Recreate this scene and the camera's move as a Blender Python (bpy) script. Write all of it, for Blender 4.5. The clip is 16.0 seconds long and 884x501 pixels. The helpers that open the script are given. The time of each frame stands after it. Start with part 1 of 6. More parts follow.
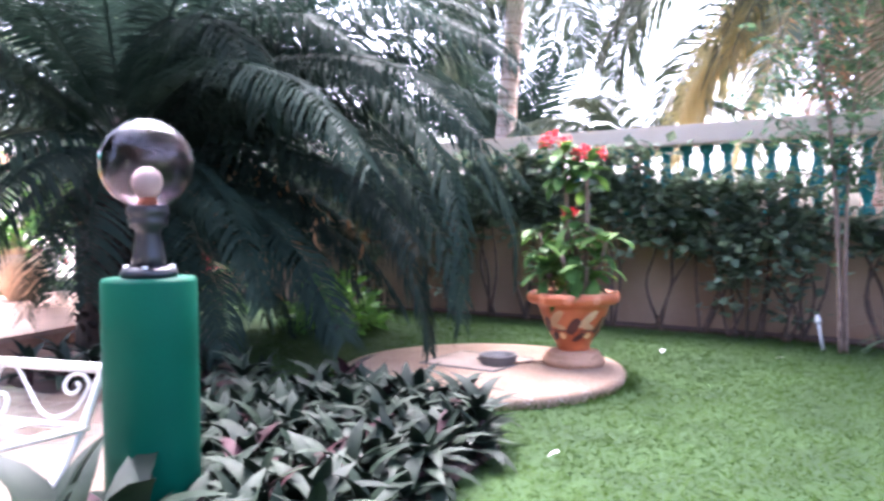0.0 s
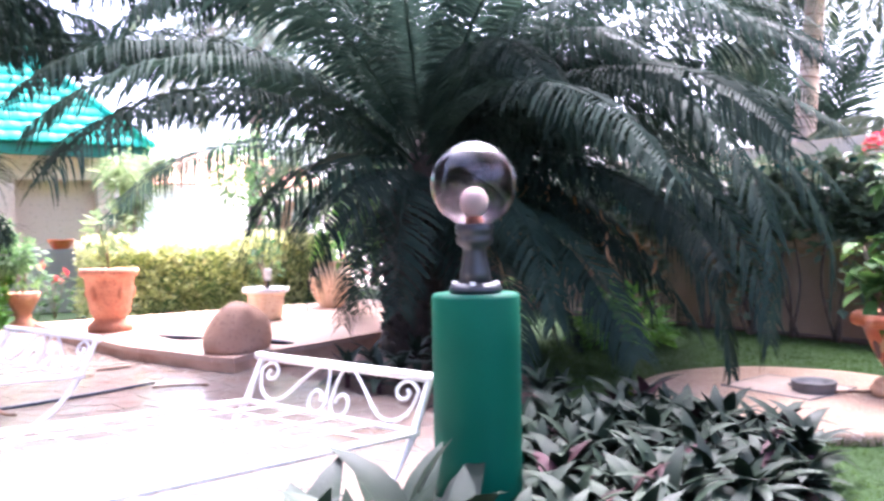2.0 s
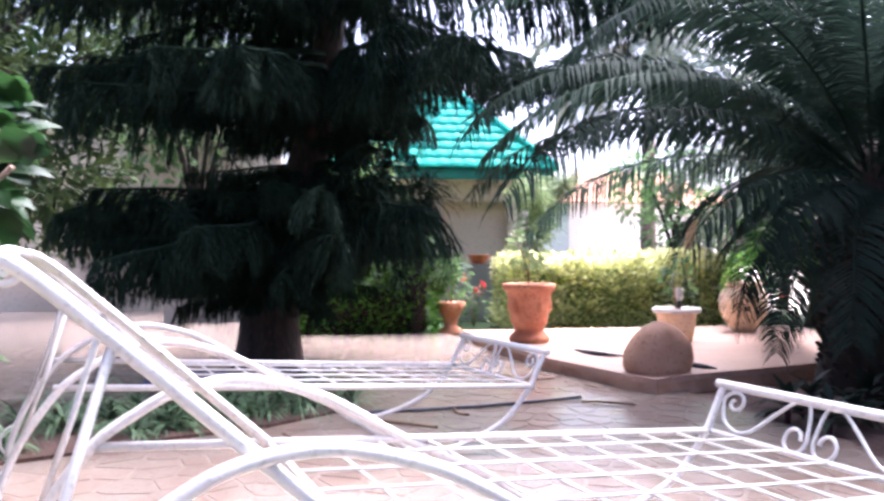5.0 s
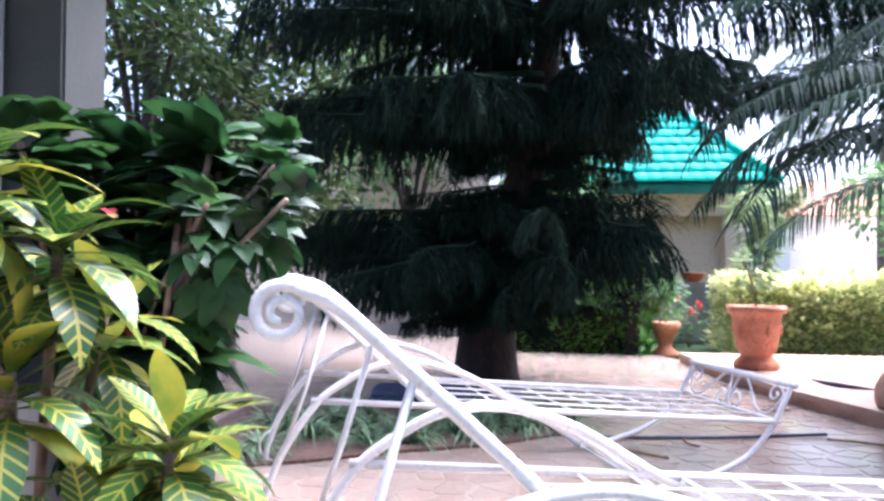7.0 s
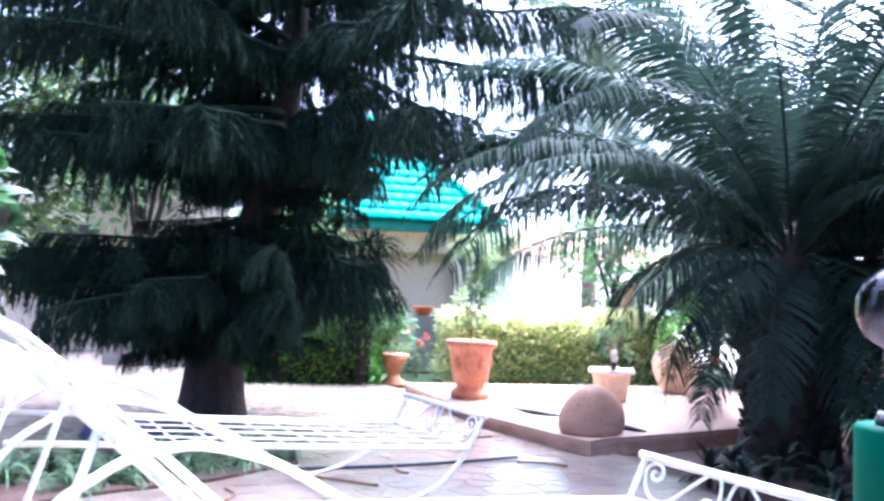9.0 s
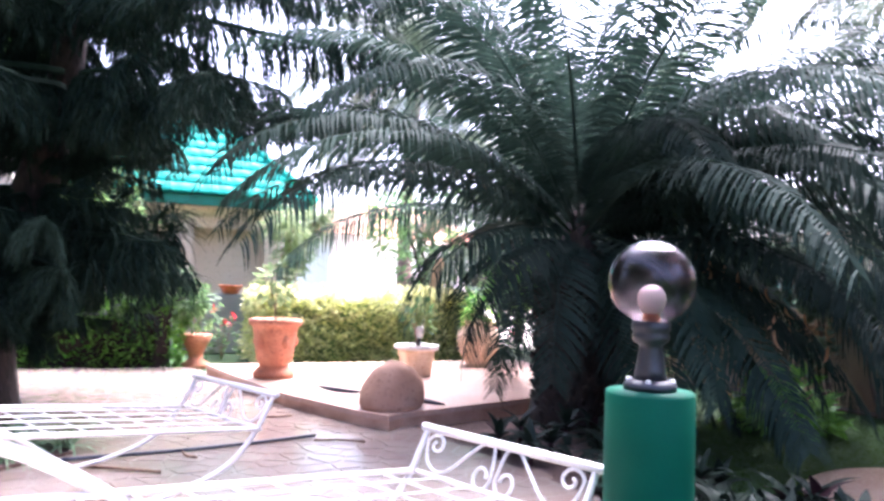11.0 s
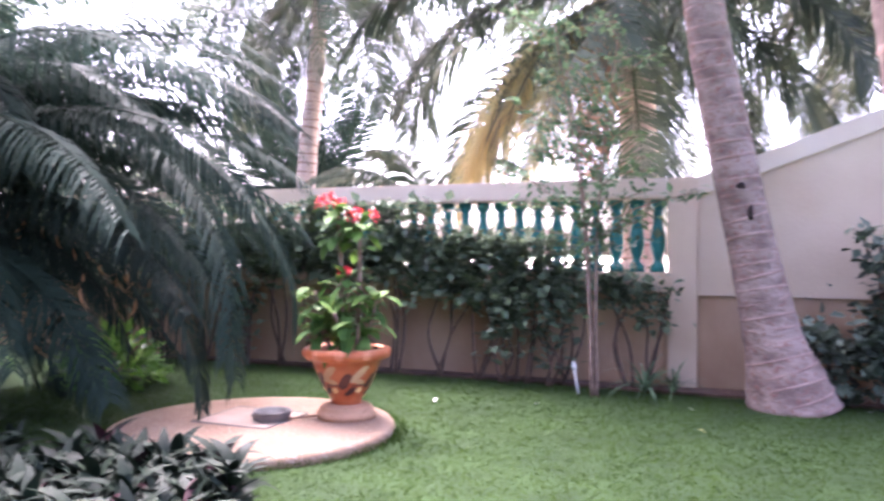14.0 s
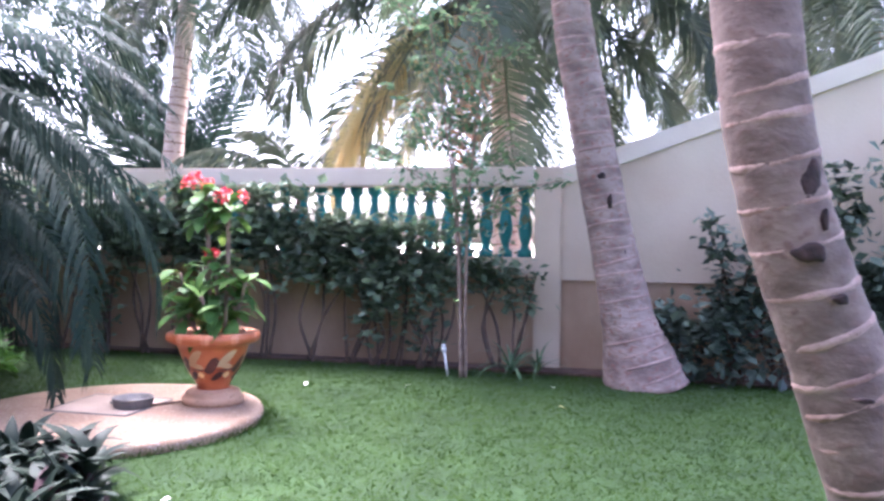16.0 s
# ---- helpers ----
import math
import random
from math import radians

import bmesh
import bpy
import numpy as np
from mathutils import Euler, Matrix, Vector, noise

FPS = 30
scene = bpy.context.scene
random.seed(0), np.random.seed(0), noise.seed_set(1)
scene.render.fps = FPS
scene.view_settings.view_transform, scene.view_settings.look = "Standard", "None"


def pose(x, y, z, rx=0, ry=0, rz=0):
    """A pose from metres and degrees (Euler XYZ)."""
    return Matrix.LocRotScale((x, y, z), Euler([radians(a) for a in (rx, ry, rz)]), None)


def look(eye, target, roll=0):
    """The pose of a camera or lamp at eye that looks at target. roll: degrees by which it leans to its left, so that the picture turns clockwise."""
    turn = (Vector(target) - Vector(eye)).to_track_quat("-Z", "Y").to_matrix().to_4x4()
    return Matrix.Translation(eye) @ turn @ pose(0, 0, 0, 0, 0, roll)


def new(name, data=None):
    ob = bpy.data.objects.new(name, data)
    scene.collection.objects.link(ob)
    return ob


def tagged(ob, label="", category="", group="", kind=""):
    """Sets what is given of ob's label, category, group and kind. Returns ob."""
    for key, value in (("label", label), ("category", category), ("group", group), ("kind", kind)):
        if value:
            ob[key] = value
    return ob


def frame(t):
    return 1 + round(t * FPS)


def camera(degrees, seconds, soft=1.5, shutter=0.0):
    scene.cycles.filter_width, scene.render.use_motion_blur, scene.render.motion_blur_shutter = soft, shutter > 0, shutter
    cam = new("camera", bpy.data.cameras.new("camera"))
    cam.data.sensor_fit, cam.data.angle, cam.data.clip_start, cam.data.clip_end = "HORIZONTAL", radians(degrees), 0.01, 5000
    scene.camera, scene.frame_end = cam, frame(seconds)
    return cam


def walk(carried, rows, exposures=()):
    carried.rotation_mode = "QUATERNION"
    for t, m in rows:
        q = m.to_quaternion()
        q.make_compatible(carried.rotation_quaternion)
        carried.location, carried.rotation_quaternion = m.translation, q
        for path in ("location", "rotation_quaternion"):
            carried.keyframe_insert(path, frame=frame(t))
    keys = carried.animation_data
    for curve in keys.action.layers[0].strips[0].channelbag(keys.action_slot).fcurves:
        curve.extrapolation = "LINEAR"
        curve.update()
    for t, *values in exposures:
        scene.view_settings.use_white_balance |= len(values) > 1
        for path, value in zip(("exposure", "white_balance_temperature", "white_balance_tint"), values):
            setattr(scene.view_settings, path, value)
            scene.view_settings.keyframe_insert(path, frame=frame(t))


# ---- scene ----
PATH = [
    (0, (0.298, 0.429, 0.869), (-0.836, 2.074, 0.787), -0.4),
    (0.5, (0.295, 0.404, 0.876), (-1.013, 1.915, 0.805), -0.8),
    (1, (0.251, 0.395, 0.881), (-1.159, 1.812, 0.812), -1.0),
    (1.5, (0.213, 0.377, 0.878), (-1.307, 1.675, 0.814), -1.3),
    (2, (0.175, 0.352, 0.884), (-1.447, 1.521, 0.841), -1.0),
    (2.5, (0.138, 0.312, 0.888), (-1.566, 1.359, 0.863), -0.5),
    (3, (0.105, 0.279, 0.892), (-1.681, 1.18, 0.875), -1.0),
    (3.5, (0.084, 0.244, 0.891), (-1.762, 1.015, 0.881), -0.4),
    (4, (0.074, 0.195, 0.899), (-1.827, 0.815, 0.907), -0.2),
    (4.5, (0.063, 0.162, 0.896), (-1.886, 0.612, 0.903), -0.4),
    (5, (0.015, 0.122, 0.9), (-1.964, 0.405, 0.911), -0.2),
    (5.2, (0.015, 0.115, 0.898), (-1.97, 0.351, 0.919), 0.2),
    (7.3, (0.011, -0.027, 0.951), (-1.973, -0.279, 1.005), 0.5),
    (7.5, (0.068, -0.001, 0.959), (-1.916, -0.243, 1.025), 1.0),
    (8, (0.097, 0.02, 0.993), (-1.9, -0.039, 1.091), 1.6),
    (8.5, (0.157, 0.057, 0.997), (-1.825, 0.293, 1.112), 1.6),
    (9, (0.2, 0.075, 1.0), (-1.751, 0.495, 1.128), 2.0),
    (11.5, (0.194, 0.24, 0.989), (-1.55, 1.218, 1.067), 1.5),
    (12, (0.268, 0.256, 0.989), (-1.367, 1.405, 1.06), 1.2),
    (12.5, (0.328, 0.296, 0.985), (-1.077, 1.718, 1.04), 1.2),
    (13, (0.458, 0.335, 1.002), (-0.705, 1.962, 1.046), 0.9),
    (13.5, (0.535, 0.375, 1.002), (-0.416, 2.134, 1.018), -0.1),
    (14, (0.595, 0.4, 1.004), (-0.127, 2.265, 1.012), 0.3),
    (14.5, (0.622, 0.38, 1.0), (0.113, 2.314, 1.002), -0.1),
    (15, (0.645, 0.366, 0.99), (0.285, 2.333, 0.977), 0.2),
    (15.5, (0.645, 0.364, 0.987), (0.285, 2.331, 0.97), 0.2),
    (16, (0.628, 0.368, 0.983), (0.215, 2.325, 0.961), 0.9),
]
cam = camera(59.7, 16.0, soft=2.8, shutter=0.4)
walk(cam, [(t, look(e, g, r)) for t, e, g, r in PATH],
     [(0, 3.90, 5550, 24), (1.5, 3.90, 5550, 26), (3.5, 3.24, 5650, 26), (5, 2.78, 5550, 22), (7.5, 2.84, 5150, 18), (8.5, 3.50, 4950, 18), (9, 3.64, 4850, 18), (11.5, 3.42, 5550, 26), (12, 3.45, 5550, 26), (13.5, 3.94, 5850, 35), (14.5, 3.90, 5850, 35), (16, 3.84, 5450, 26)])

# ---- light ----
SUN_AZ, SUN_EL = radians(128), radians(62)   # from +x towards +y
world = bpy.data.worlds.new("hazy_sky")
scene.world = world
world.use_nodes = True
wn, wl = world.node_tree.nodes, world.node_tree.links
sky = wn.new("ShaderNodeTexSky")
sky.sky_type = "NISHITA"
sky.sun_disc = False
sky.sun_elevation = SUN_EL
sky.sun_rotation = radians(90) - SUN_AZ
sky.air_density, sky.dust_density, sky.ozone_density = 0.6, 8.0, 1.0
wn["Background"].inputs["Strength"].default_value = 0.15
wl.new(sky.outputs["Color"], wn["Background"].inputs["Color"])
sun_data = bpy.data.lights.new("sun", "SUN")
sun_data.energy, sun_data.angle, sun_data.color = 1.5, radians(45), (1.0, 0.96, 0.90)
sun = new("sun", sun_data)
sun_from = Vector((math.cos(SUN_AZ) * math.cos(SUN_EL), math.sin(SUN_AZ) * math.cos(SUN_EL), math.sin(SUN_EL)))
sun.matrix_world = look(sun_from * 30, (0, 0, 0))

# ---- materials ----


def mat(name, c1, c2, scale=6.0, rough=0.7, bump=0.15, bscale=60.0, metal=0.0, island=0.0, obrand=0.0,
        translucent=0.0, c3=None, spec=0.5, coat=0.0, detail=5.0, thresh=(0.35, 0.65), stretch=None):
    """A procedural surface: two colours mixed by a broad noise, a third by fine specks, fine relief."""
    m = bpy.data.materials.new(name)
    m.use_nodes = True
    n, l = m.node_tree.nodes, m.node_tree.links
    p = n["Principled BSDF"]
    p.inputs["Roughness"].default_value = rough
    p.inputs["Metallic"].default_value = metal
    p.inputs["Specular IOR Level"].default_value = spec
    p.inputs["Coat Weight"].default_value = coat
    geo = n.new("ShaderNodeNewGeometry")
    pos = geo.outputs["Position"]
    if stretch:
        mp = n.new("ShaderNodeMapping")
        mp.inputs["Scale"].default_value = stretch
        l.new(pos, mp.inputs["Vector"])
        pos = mp.outputs["Vector"]
    nz = n.new("ShaderNodeTexNoise")
    nz.inputs["Scale"].default_value, nz.inputs["Detail"].default_value = scale, detail
    l.new(pos, nz.inputs["Vector"])
    rp = n.new("ShaderNodeValToRGB")
    rp.color_ramp.elements[0].position, rp.color_ramp.elements[1].position = thresh
    rp.color_ramp.elements[0].color, rp.color_ramp.elements[1].color = (*c1, 1), (*c2, 1)
    l.new(nz.outputs["Fac"], rp.inputs["Fac"])
    col = rp.outputs["Color"]
    fine = n.new("ShaderNodeTexNoise")
    fine.inputs["Scale"].default_value, fine.inputs["Detail"].default_value = bscale, 3.0
    l.new(pos, fine.inputs["Vector"])
    if c3:
        r3 = n.new("ShaderNodeValToRGB")
        r3.color_ramp.elements[0].position, r3.color_ramp.elements[1].position = 0.55, 0.68
        l.new(fine.outputs["Fac"], r3.inputs["Fac"])
        mx = n.new("ShaderNodeMix")
        mx.data_type = "RGBA"
        l.new(r3.outputs["Color"], mx.inputs["Factor"])
        l.new(col, mx.inputs["A"])
        mx.inputs["B"].default_value = (*c3, 1)
        col = mx.outputs["Result"]
    if island or obrand:
        hs = n.new("ShaderNodeHueSaturation")
        mr = n.new("ShaderNodeMapRange")
        src = geo.outputs["Random Per Island"]
        amount = island
        if obrand:
            oi = n.new("ShaderNodeObjectInfo")
            src, amount = oi.outputs["Random"], obrand
        mr.inputs["To Min"].default_value, mr.inputs["To Max"].default_value = 1 - amount, 1 + amount
        l.new(src, mr.inputs["Value"])
        l.new(mr.outputs["Result"], hs.inputs["Value"])
        mh = n.new("ShaderNodeMapRange")
        mh.inputs["To Min"].default_value, mh.inputs["To Max"].default_value = 0.5 + 0.03 * amount, 0.5 - 0.03 * amount
        l.new(src, mh.inputs["Value"])
        l.new(mh.outputs["Result"], hs.inputs["Hue"])
        l.new(col, hs.inputs["Color"])
        col = hs.outputs["Color"]
    l.new(col, p.inputs["Base Color"])
    if bump:
        bp = n.new("ShaderNodeBump")
        bp.inputs["Strength"].default_value, bp.inputs["Distance"].default_value = bump, 0.02
        l.new(fine.outputs["Fac"], bp.inputs["Height"])
        l.new(bp.outputs["Normal"], p.inputs["Normal"])
    if translucent:
        tr = n.new("ShaderNodeBsdfTranslucent")
        l.new(col, tr.inputs["Color"])
        ms = n.new("ShaderNodeMixShader")
        ms.inputs["Fac"].default_value = translucent
        l.new(p.outputs["BSDF"], ms.inputs[1])
        l.new(tr.outputs["BSDF"], ms.inputs[2])
        l.new(ms.outputs["Shader"], n["Material Output"].inputs["Surface"])
    return m


M_LAWN = mat("lawn_soil", (0.015, 0.040, 0.0065), (0.028, 0.066, 0.0105), 2.5, 0.95, 0.1, 90, c3=(0.022, 0.056, 0.009))
M_GRASS = mat("grass_blades", (0.029, 0.058, 0.007), (0.043, 0.080, 0.011), 1.4, 0.9, 0, 40, island=0.10, translucent=0.4, spec=0.1)
M_SOIL = mat("garden_soil", (0.05, 0.028, 0.02), (0.11, 0.06, 0.045), 5, 0.95, 0.6, 50, c3=(0.16, 0.1, 0.07))
M_STONE = mat("paving_stone", (0.25, 0.18, 0.142), (0.29, 0.232, 0.192), 4, 0.20, 0.02, 45, obrand=0.05, c3=(0.235, 0.17, 0.135))
M_STONE_FAR = mat("paving_stone_far", (0.25, 0.18, 0.142), (0.29, 0.232, 0.192), 4, 0.20, 0.02, 45, island=0.05, c3=(0.235, 0.17, 0.135))
M_JOINT = mat("paving_mortar", (0.265, 0.20, 0.162), (0.30, 0.245, 0.205), 9, 0.2, 0.03, 80)
M_PLAT = mat("platform_screed", (0.37, 0.225, 0.163), (0.45, 0.305, 0.235), 2.2, 0.4, 0.12, 35, c3=(0.48, 0.31, 0.25))
M_RISER = mat("step_riser", (0.32, 0.17, 0.11), (0.46, 0.28, 0.195), 6, 0.85, 0.4, 40)
M_SLAB = mat("slab_concrete", (0.25, 0.15, 0.092), (0.31, 0.205, 0.135), 3, 0.85, 0.25, 55, c3=(0.42, 0.31, 0.25))
M_COVER = mat("slab_cover", (0.36, 0.26, 0.20), (0.45, 0.34, 0.27), 5, 0.85, 0.25, 60)
M_WALL = mat("wall_plaster", (0.47, 0.35, 0.245), (0.57, 0.45, 0.33), 1.4, 0.9, 0.12, 40, detail=9)
# Brown stains, plus a darker tone painted in for shade behind the shrubs.
M_WALL_LOW = mat("wall_plaster_stained_shaded", (0.28, 0.165, 0.095), (0.44, 0.30, 0.195), 1.6, 0.9, 0.2, 30, stretch=(1, 1, 0.6), detail=9)
M_CAP = mat("coping_plaster", (0.56, 0.455, 0.34), (0.64, 0.54, 0.425), 2.0, 0.85, 0.15, 50)
M_TEAL = mat("baluster_paint", (0.005, 0.13, 0.12), (0.01, 0.20, 0.18), 8, 0.5, 0.1, 60)
M_POSTG = mat("green_paint", (0.0003, 0.063, 0.034), (0.0006, 0.080, 0.044), 3, 0.6, 0.05, 120, c3=(0.0005, 0.066, 0.035), spec=0.12)
M_BLACK = mat("black_plastic", (0.012, 0.012, 0.016), (0.022, 0.022, 0.028), 12, 0.4, 0.05, 80)
M_BULB = mat("bulb_opal", (0.80, 0.74, 0.62), (0.86, 0.80, 0.70), 20, 0.35, 0, 50)
M_BRASS = mat("bulb_socket", (0.45, 0.16, 0.06), (0.55, 0.22, 0.08), 20, 0.4, 0, 50)
M_WHITE = mat("white_enamel", (0.62, 0.60, 0.575), (0.70, 0.68, 0.655), 14, 0.4, 0.06, 90, c3=(0.52, 0.50, 0.47))
M_WORN = mat("worn_white_enamel", (0.50, 0.49, 0.48), (0.68, 0.67, 0.65), 20, 0.5, 0.15, 24, c3=(0.10, 0.085, 0.08), stretch=(1, 1, 1))
M_TERRA = mat("terracotta", (0.46, 0.16, 0.08), (0.62, 0.27, 0.15), 7, 0.75, 0.2, 50, c3=(0.34, 0.12, 0.07))
M_TERRA_OR = mat("orange_glaze", (0.36, 0.075, 0.022), (0.46, 0.13, 0.042), 8, 0.45, 0.08, 60)
M_POTFOOT = mat("pale_terracotta", (0.40, 0.21, 0.115), (0.49, 0.28, 0.165), 7, 0.8, 0.2, 50, c3=(0.34, 0.18, 0.10))
M_RIMOR = mat("orange_rim_glaze", (0.46, 0.14, 0.06), (0.56, 0.22, 0.11), 8, 0.5, 0.08, 60)
M_CREAMPOT = mat("cream_pot", (0.62, 0.46, 0.30), (0.74, 0.60, 0.44), 6, 0.7, 0.15, 50, c3=(0.5, 0.3, 0.18))
M_ROCK = mat("brown_boulder", (0.36, 0.19, 0.12), (0.45, 0.265, 0.18), 5, 0.8, 0.15, 40, c3=(0.28, 0.15, 0.10))
M_PAINT_CR = mat("pot_motif_cream", (0.42, 0.25, 0.12), (0.54, 0.37, 0.20), 9, 0.5, 0, 50)
M_PAINT_DK = mat("pot_motif_dark", (0.05, 0.015, 0.012), (0.10, 0.03, 0.02), 9, 0.5, 0, 50)
M_PAINT_YE = mat("pot_motif_ochre", (0.70, 0.42, 0.16), (0.80, 0.55, 0.28), 9, 0.5, 0, 50)
M_IRON = mat("drain_iron", (0.10, 0.095, 0.09), (0.18, 0.17, 0.16), 12, 0.6, 0.3, 70, metal=0.3)
M_PALMBARK = mat("coconut_bark", (0.082, 0.052, 0.042), (0.185, 0.130, 0.108), 7, 0.9, 0.3, 24, c3=(0.13, 0.080, 0.064), stretch=(1, 1, 1.6), thresh=(0.36, 0.62), detail=8)
# Lighter copy of M_PALMBARK, its brightness matched to the leaning palm alone.
M_PALMMID = mat("mid_coconut_bark", (0.145, 0.095, 0.076), (0.29, 0.212, 0.178), 6, 0.9, 0.5, 26, c3=(0.20, 0.095, 0.070), stretch=(1, 1, 1.6), thresh=(0.36, 0.62), detail=8)
# Bark copy with light put into its colour, for the backlit far palms.
M_PALMLIT = mat("lit_coconut_bark", (0.52, 0.42, 0.37), (0.64, 0.54, 0.49), 4, 0.9, 0.3, 22, c3=(0.36, 0.27, 0.24), stretch=(1, 1, 2))
M_SCAR = mat("leaf_scar", (0.20, 0.118, 0.095), (0.33, 0.225, 0.188), 9, 0.9, 0.4, 40)
M_HOLE = mat("trunk_hole", (0.012, 0.006, 0.005), (0.045, 0.022, 0.018), 20, 0.95, 0.3, 50)
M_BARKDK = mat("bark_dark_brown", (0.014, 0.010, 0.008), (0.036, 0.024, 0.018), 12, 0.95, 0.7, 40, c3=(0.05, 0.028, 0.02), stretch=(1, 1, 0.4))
M_BARK = mat("bark_dark", (0.06, 0.04, 0.03), (0.14, 0.09, 0.065), 12, 0.95, 0.7, 40, c3=(0.20, 0.11, 0.07), stretch=(1, 1, 0.4))
M_TWIG = mat("twig_bark", (0.16, 0.10, 0.07), (0.28, 0.19, 0.14), 20, 0.9, 0.3, 60)
M_CYCAD = mat("cycad_leaf", (0.016, 0.030, 0.022), (0.033, 0.055, 0.041), 3, 0.68, 0, 40, obrand=0.4, translucent=0.32, spec=0.09)
M_CYDRY = mat("cycad_leaf_dry", (0.35, 0.17, 0.07), (0.48, 0.27, 0.13), 6, 0.7, 0, 40, island=0.3, translucent=0.2)
M_COCO = mat("coconut_leaf", (0.058, 0.085, 0.052), (0.105, 0.138, 0.084), 1.5, 0.45, 0, 40, obrand=0.35, translucent=0.3)
M_COCOY = mat("coconut_leaf_yellow", (0.38, 0.30, 0.12), (0.45, 0.42, 0.20), 1.5, 0.5, 0, 40, obrand=0.3, translucent=0.5)
M_COCOB = mat("coconut_leaf_brown", (0.30, 0.15, 0.08), (0.42, 0.24, 0.13), 1.5, 0.7, 0, 40, obrand=0.3, translucent=0.25)
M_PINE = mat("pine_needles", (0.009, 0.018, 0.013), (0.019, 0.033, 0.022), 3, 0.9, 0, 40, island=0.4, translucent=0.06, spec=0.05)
M_VINE = mat("wall_shrub_leaf", (0.088, 0.128, 0.075), (0.19, 0.245, 0.15), 2.5, 0.33, 0, 40, island=0.45, translucent=0.4)
M_DUSK = mat("dusky_shrub_leaf", (0.045, 0.07, 0.045), (0.13, 0.16, 0.115), 3, 0.5, 0, 40, island=0.5, translucent=0.2)
M_SLIM = mat("slim_tree_leaf", (0.075, 0.14, 0.068), (0.16, 0.26, 0.122), 2.5, 0.45, 0, 40, island=0.4, translucent=0.5)
M_BRIGHT = mat("bright_shrub_leaf", (0.09, 0.24, 0.03), (0.18, 0.36, 0.06), 3, 0.5, 0, 40, island=0.35, translucent=0.5)
M_HEDGE = mat("variegated_hedge_leaf", (0.44, 0.48, 0.17), (0.80, 0.78, 0.45), 9, 0.5, 0, 40, island=0.35, translucent=0.6)
M_DENSE = mat("dense_foliage", (0.018, 0.042, 0.015), (0.065, 0.09, 0.03), 1.5, 0.8, 0, 40, island=0.5, translucent=0.25, spec=0.15)
M_FARLEAF = mat("far_foliage", (0.07, 0.14, 0.05), (0.17, 0.27, 0.10), 0.8, 0.6, 0, 40, island=0.45, translucent=0.5)
M_FEATHER = mat("feathery_pale_leaf", (0.13, 0.19, 0.075), (0.24, 0.31, 0.14), 2, 0.6, 0, 40, island=0.3, translucent=0.45)
M_PINKLEAF = mat("copper_shrub_leaf", (0.14, 0.04, 0.04), (0.20, 0.09, 0.06), 4, 0.5, 0, 40, island=0.4, translucent=0.2)
M_RHOEO = mat("rhoeo_leaf", (0.0065, 0.015, 0.0085), (0.015, 0.026, 0.014), 12, 0.6, 0.05, 80, obrand=0.3, spec=0.2)
M_RHOEOP = mat("rhoeo_leaf_purple", (0.028, 0.010, 0.013), (0.05, 0.02, 0.024), 12, 0.6, 0.05, 80, obrand=0.3, spec=0.12)
M_SPIDER = mat("spider_plant_leaf", (0.05, 0.11, 0.04), (0.16, 0.24, 0.12), 20, 0.5, 0, 80, island=0.4)
M_EUPH = mat("euphorbia_leaf", (0.048, 0.115, 0.026), (0.12, 0.22, 0.048), 6, 0.6, 0, 60, obrand=0.4, translucent=0.25, spec=0.2)
M_FLOWER = mat("red_flower", (0.75, 0.03, 0.05), (0.85, 0.10, 0.10), 30, 0.5, 0, 60, island=0.25, translucent=0.2)
M_BIGLEAF = mat("broad_leaf", (0.008, 0.026, 0.010), (0.04, 0.105, 0.026), 5, 0.45, 0.05, 60, obrand=0.5, translucent=0.3, spec=0.3)
M_RED = mat("red_bract", (0.40, 0.03, 0.05), (0.5, 0.06, 0.07), 12, 0.5, 0, 60, translucent=0.2)
M_ROOF = mat("green_roof_tile", (0.006, 0.46, 0.32), (0.02, 0.56, 0.41), 3, 0.6, 0.08, 60, obrand=0.1)
M_FASCIA = mat("dark_green_fascia", (0.004, 0.12, 0.08), (0.008, 0.16, 0.11), 5, 0.5, 0.05, 60)
M_HOUSE = mat("house_plaster", (0.58, 0.45, 0.35), (0.68, 0.56, 0.46), 0.8, 0.9, 0.1, 20, c3=(0.5, 0.39, 0.3))
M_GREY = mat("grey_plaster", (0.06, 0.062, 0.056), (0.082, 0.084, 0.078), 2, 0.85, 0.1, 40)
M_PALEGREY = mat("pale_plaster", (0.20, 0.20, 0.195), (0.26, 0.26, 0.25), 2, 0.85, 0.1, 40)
M_HOSE = mat("dark_hose", (0.015, 0.015, 0.03), (0.03, 0.03, 0.05), 20, 0.45, 0.05, 80)
M_STICK = mat("dry_stick", (0.12, 0.06, 0.04), (0.22, 0.13, 0.08), 20, 0.9, 0.3, 60)
M_PALEWOOD = mat("pale_wood", (0.45, 0.28, 0.16), (0.58, 0.39, 0.24), 8, 0.7, 0.2, 40, stretch=(1, 1, 0.2))
M_CHALK = mat("white_plastic", (0.62, 0.6, 0.56), (0.72, 0.7, 0.66), 30, 0.5, 0.05, 80)
M_NAVY = mat("navy_cover", (0.02, 0.025, 0.09), (0.04, 0.05, 0.14), 6, 0.7, 0.1, 50)


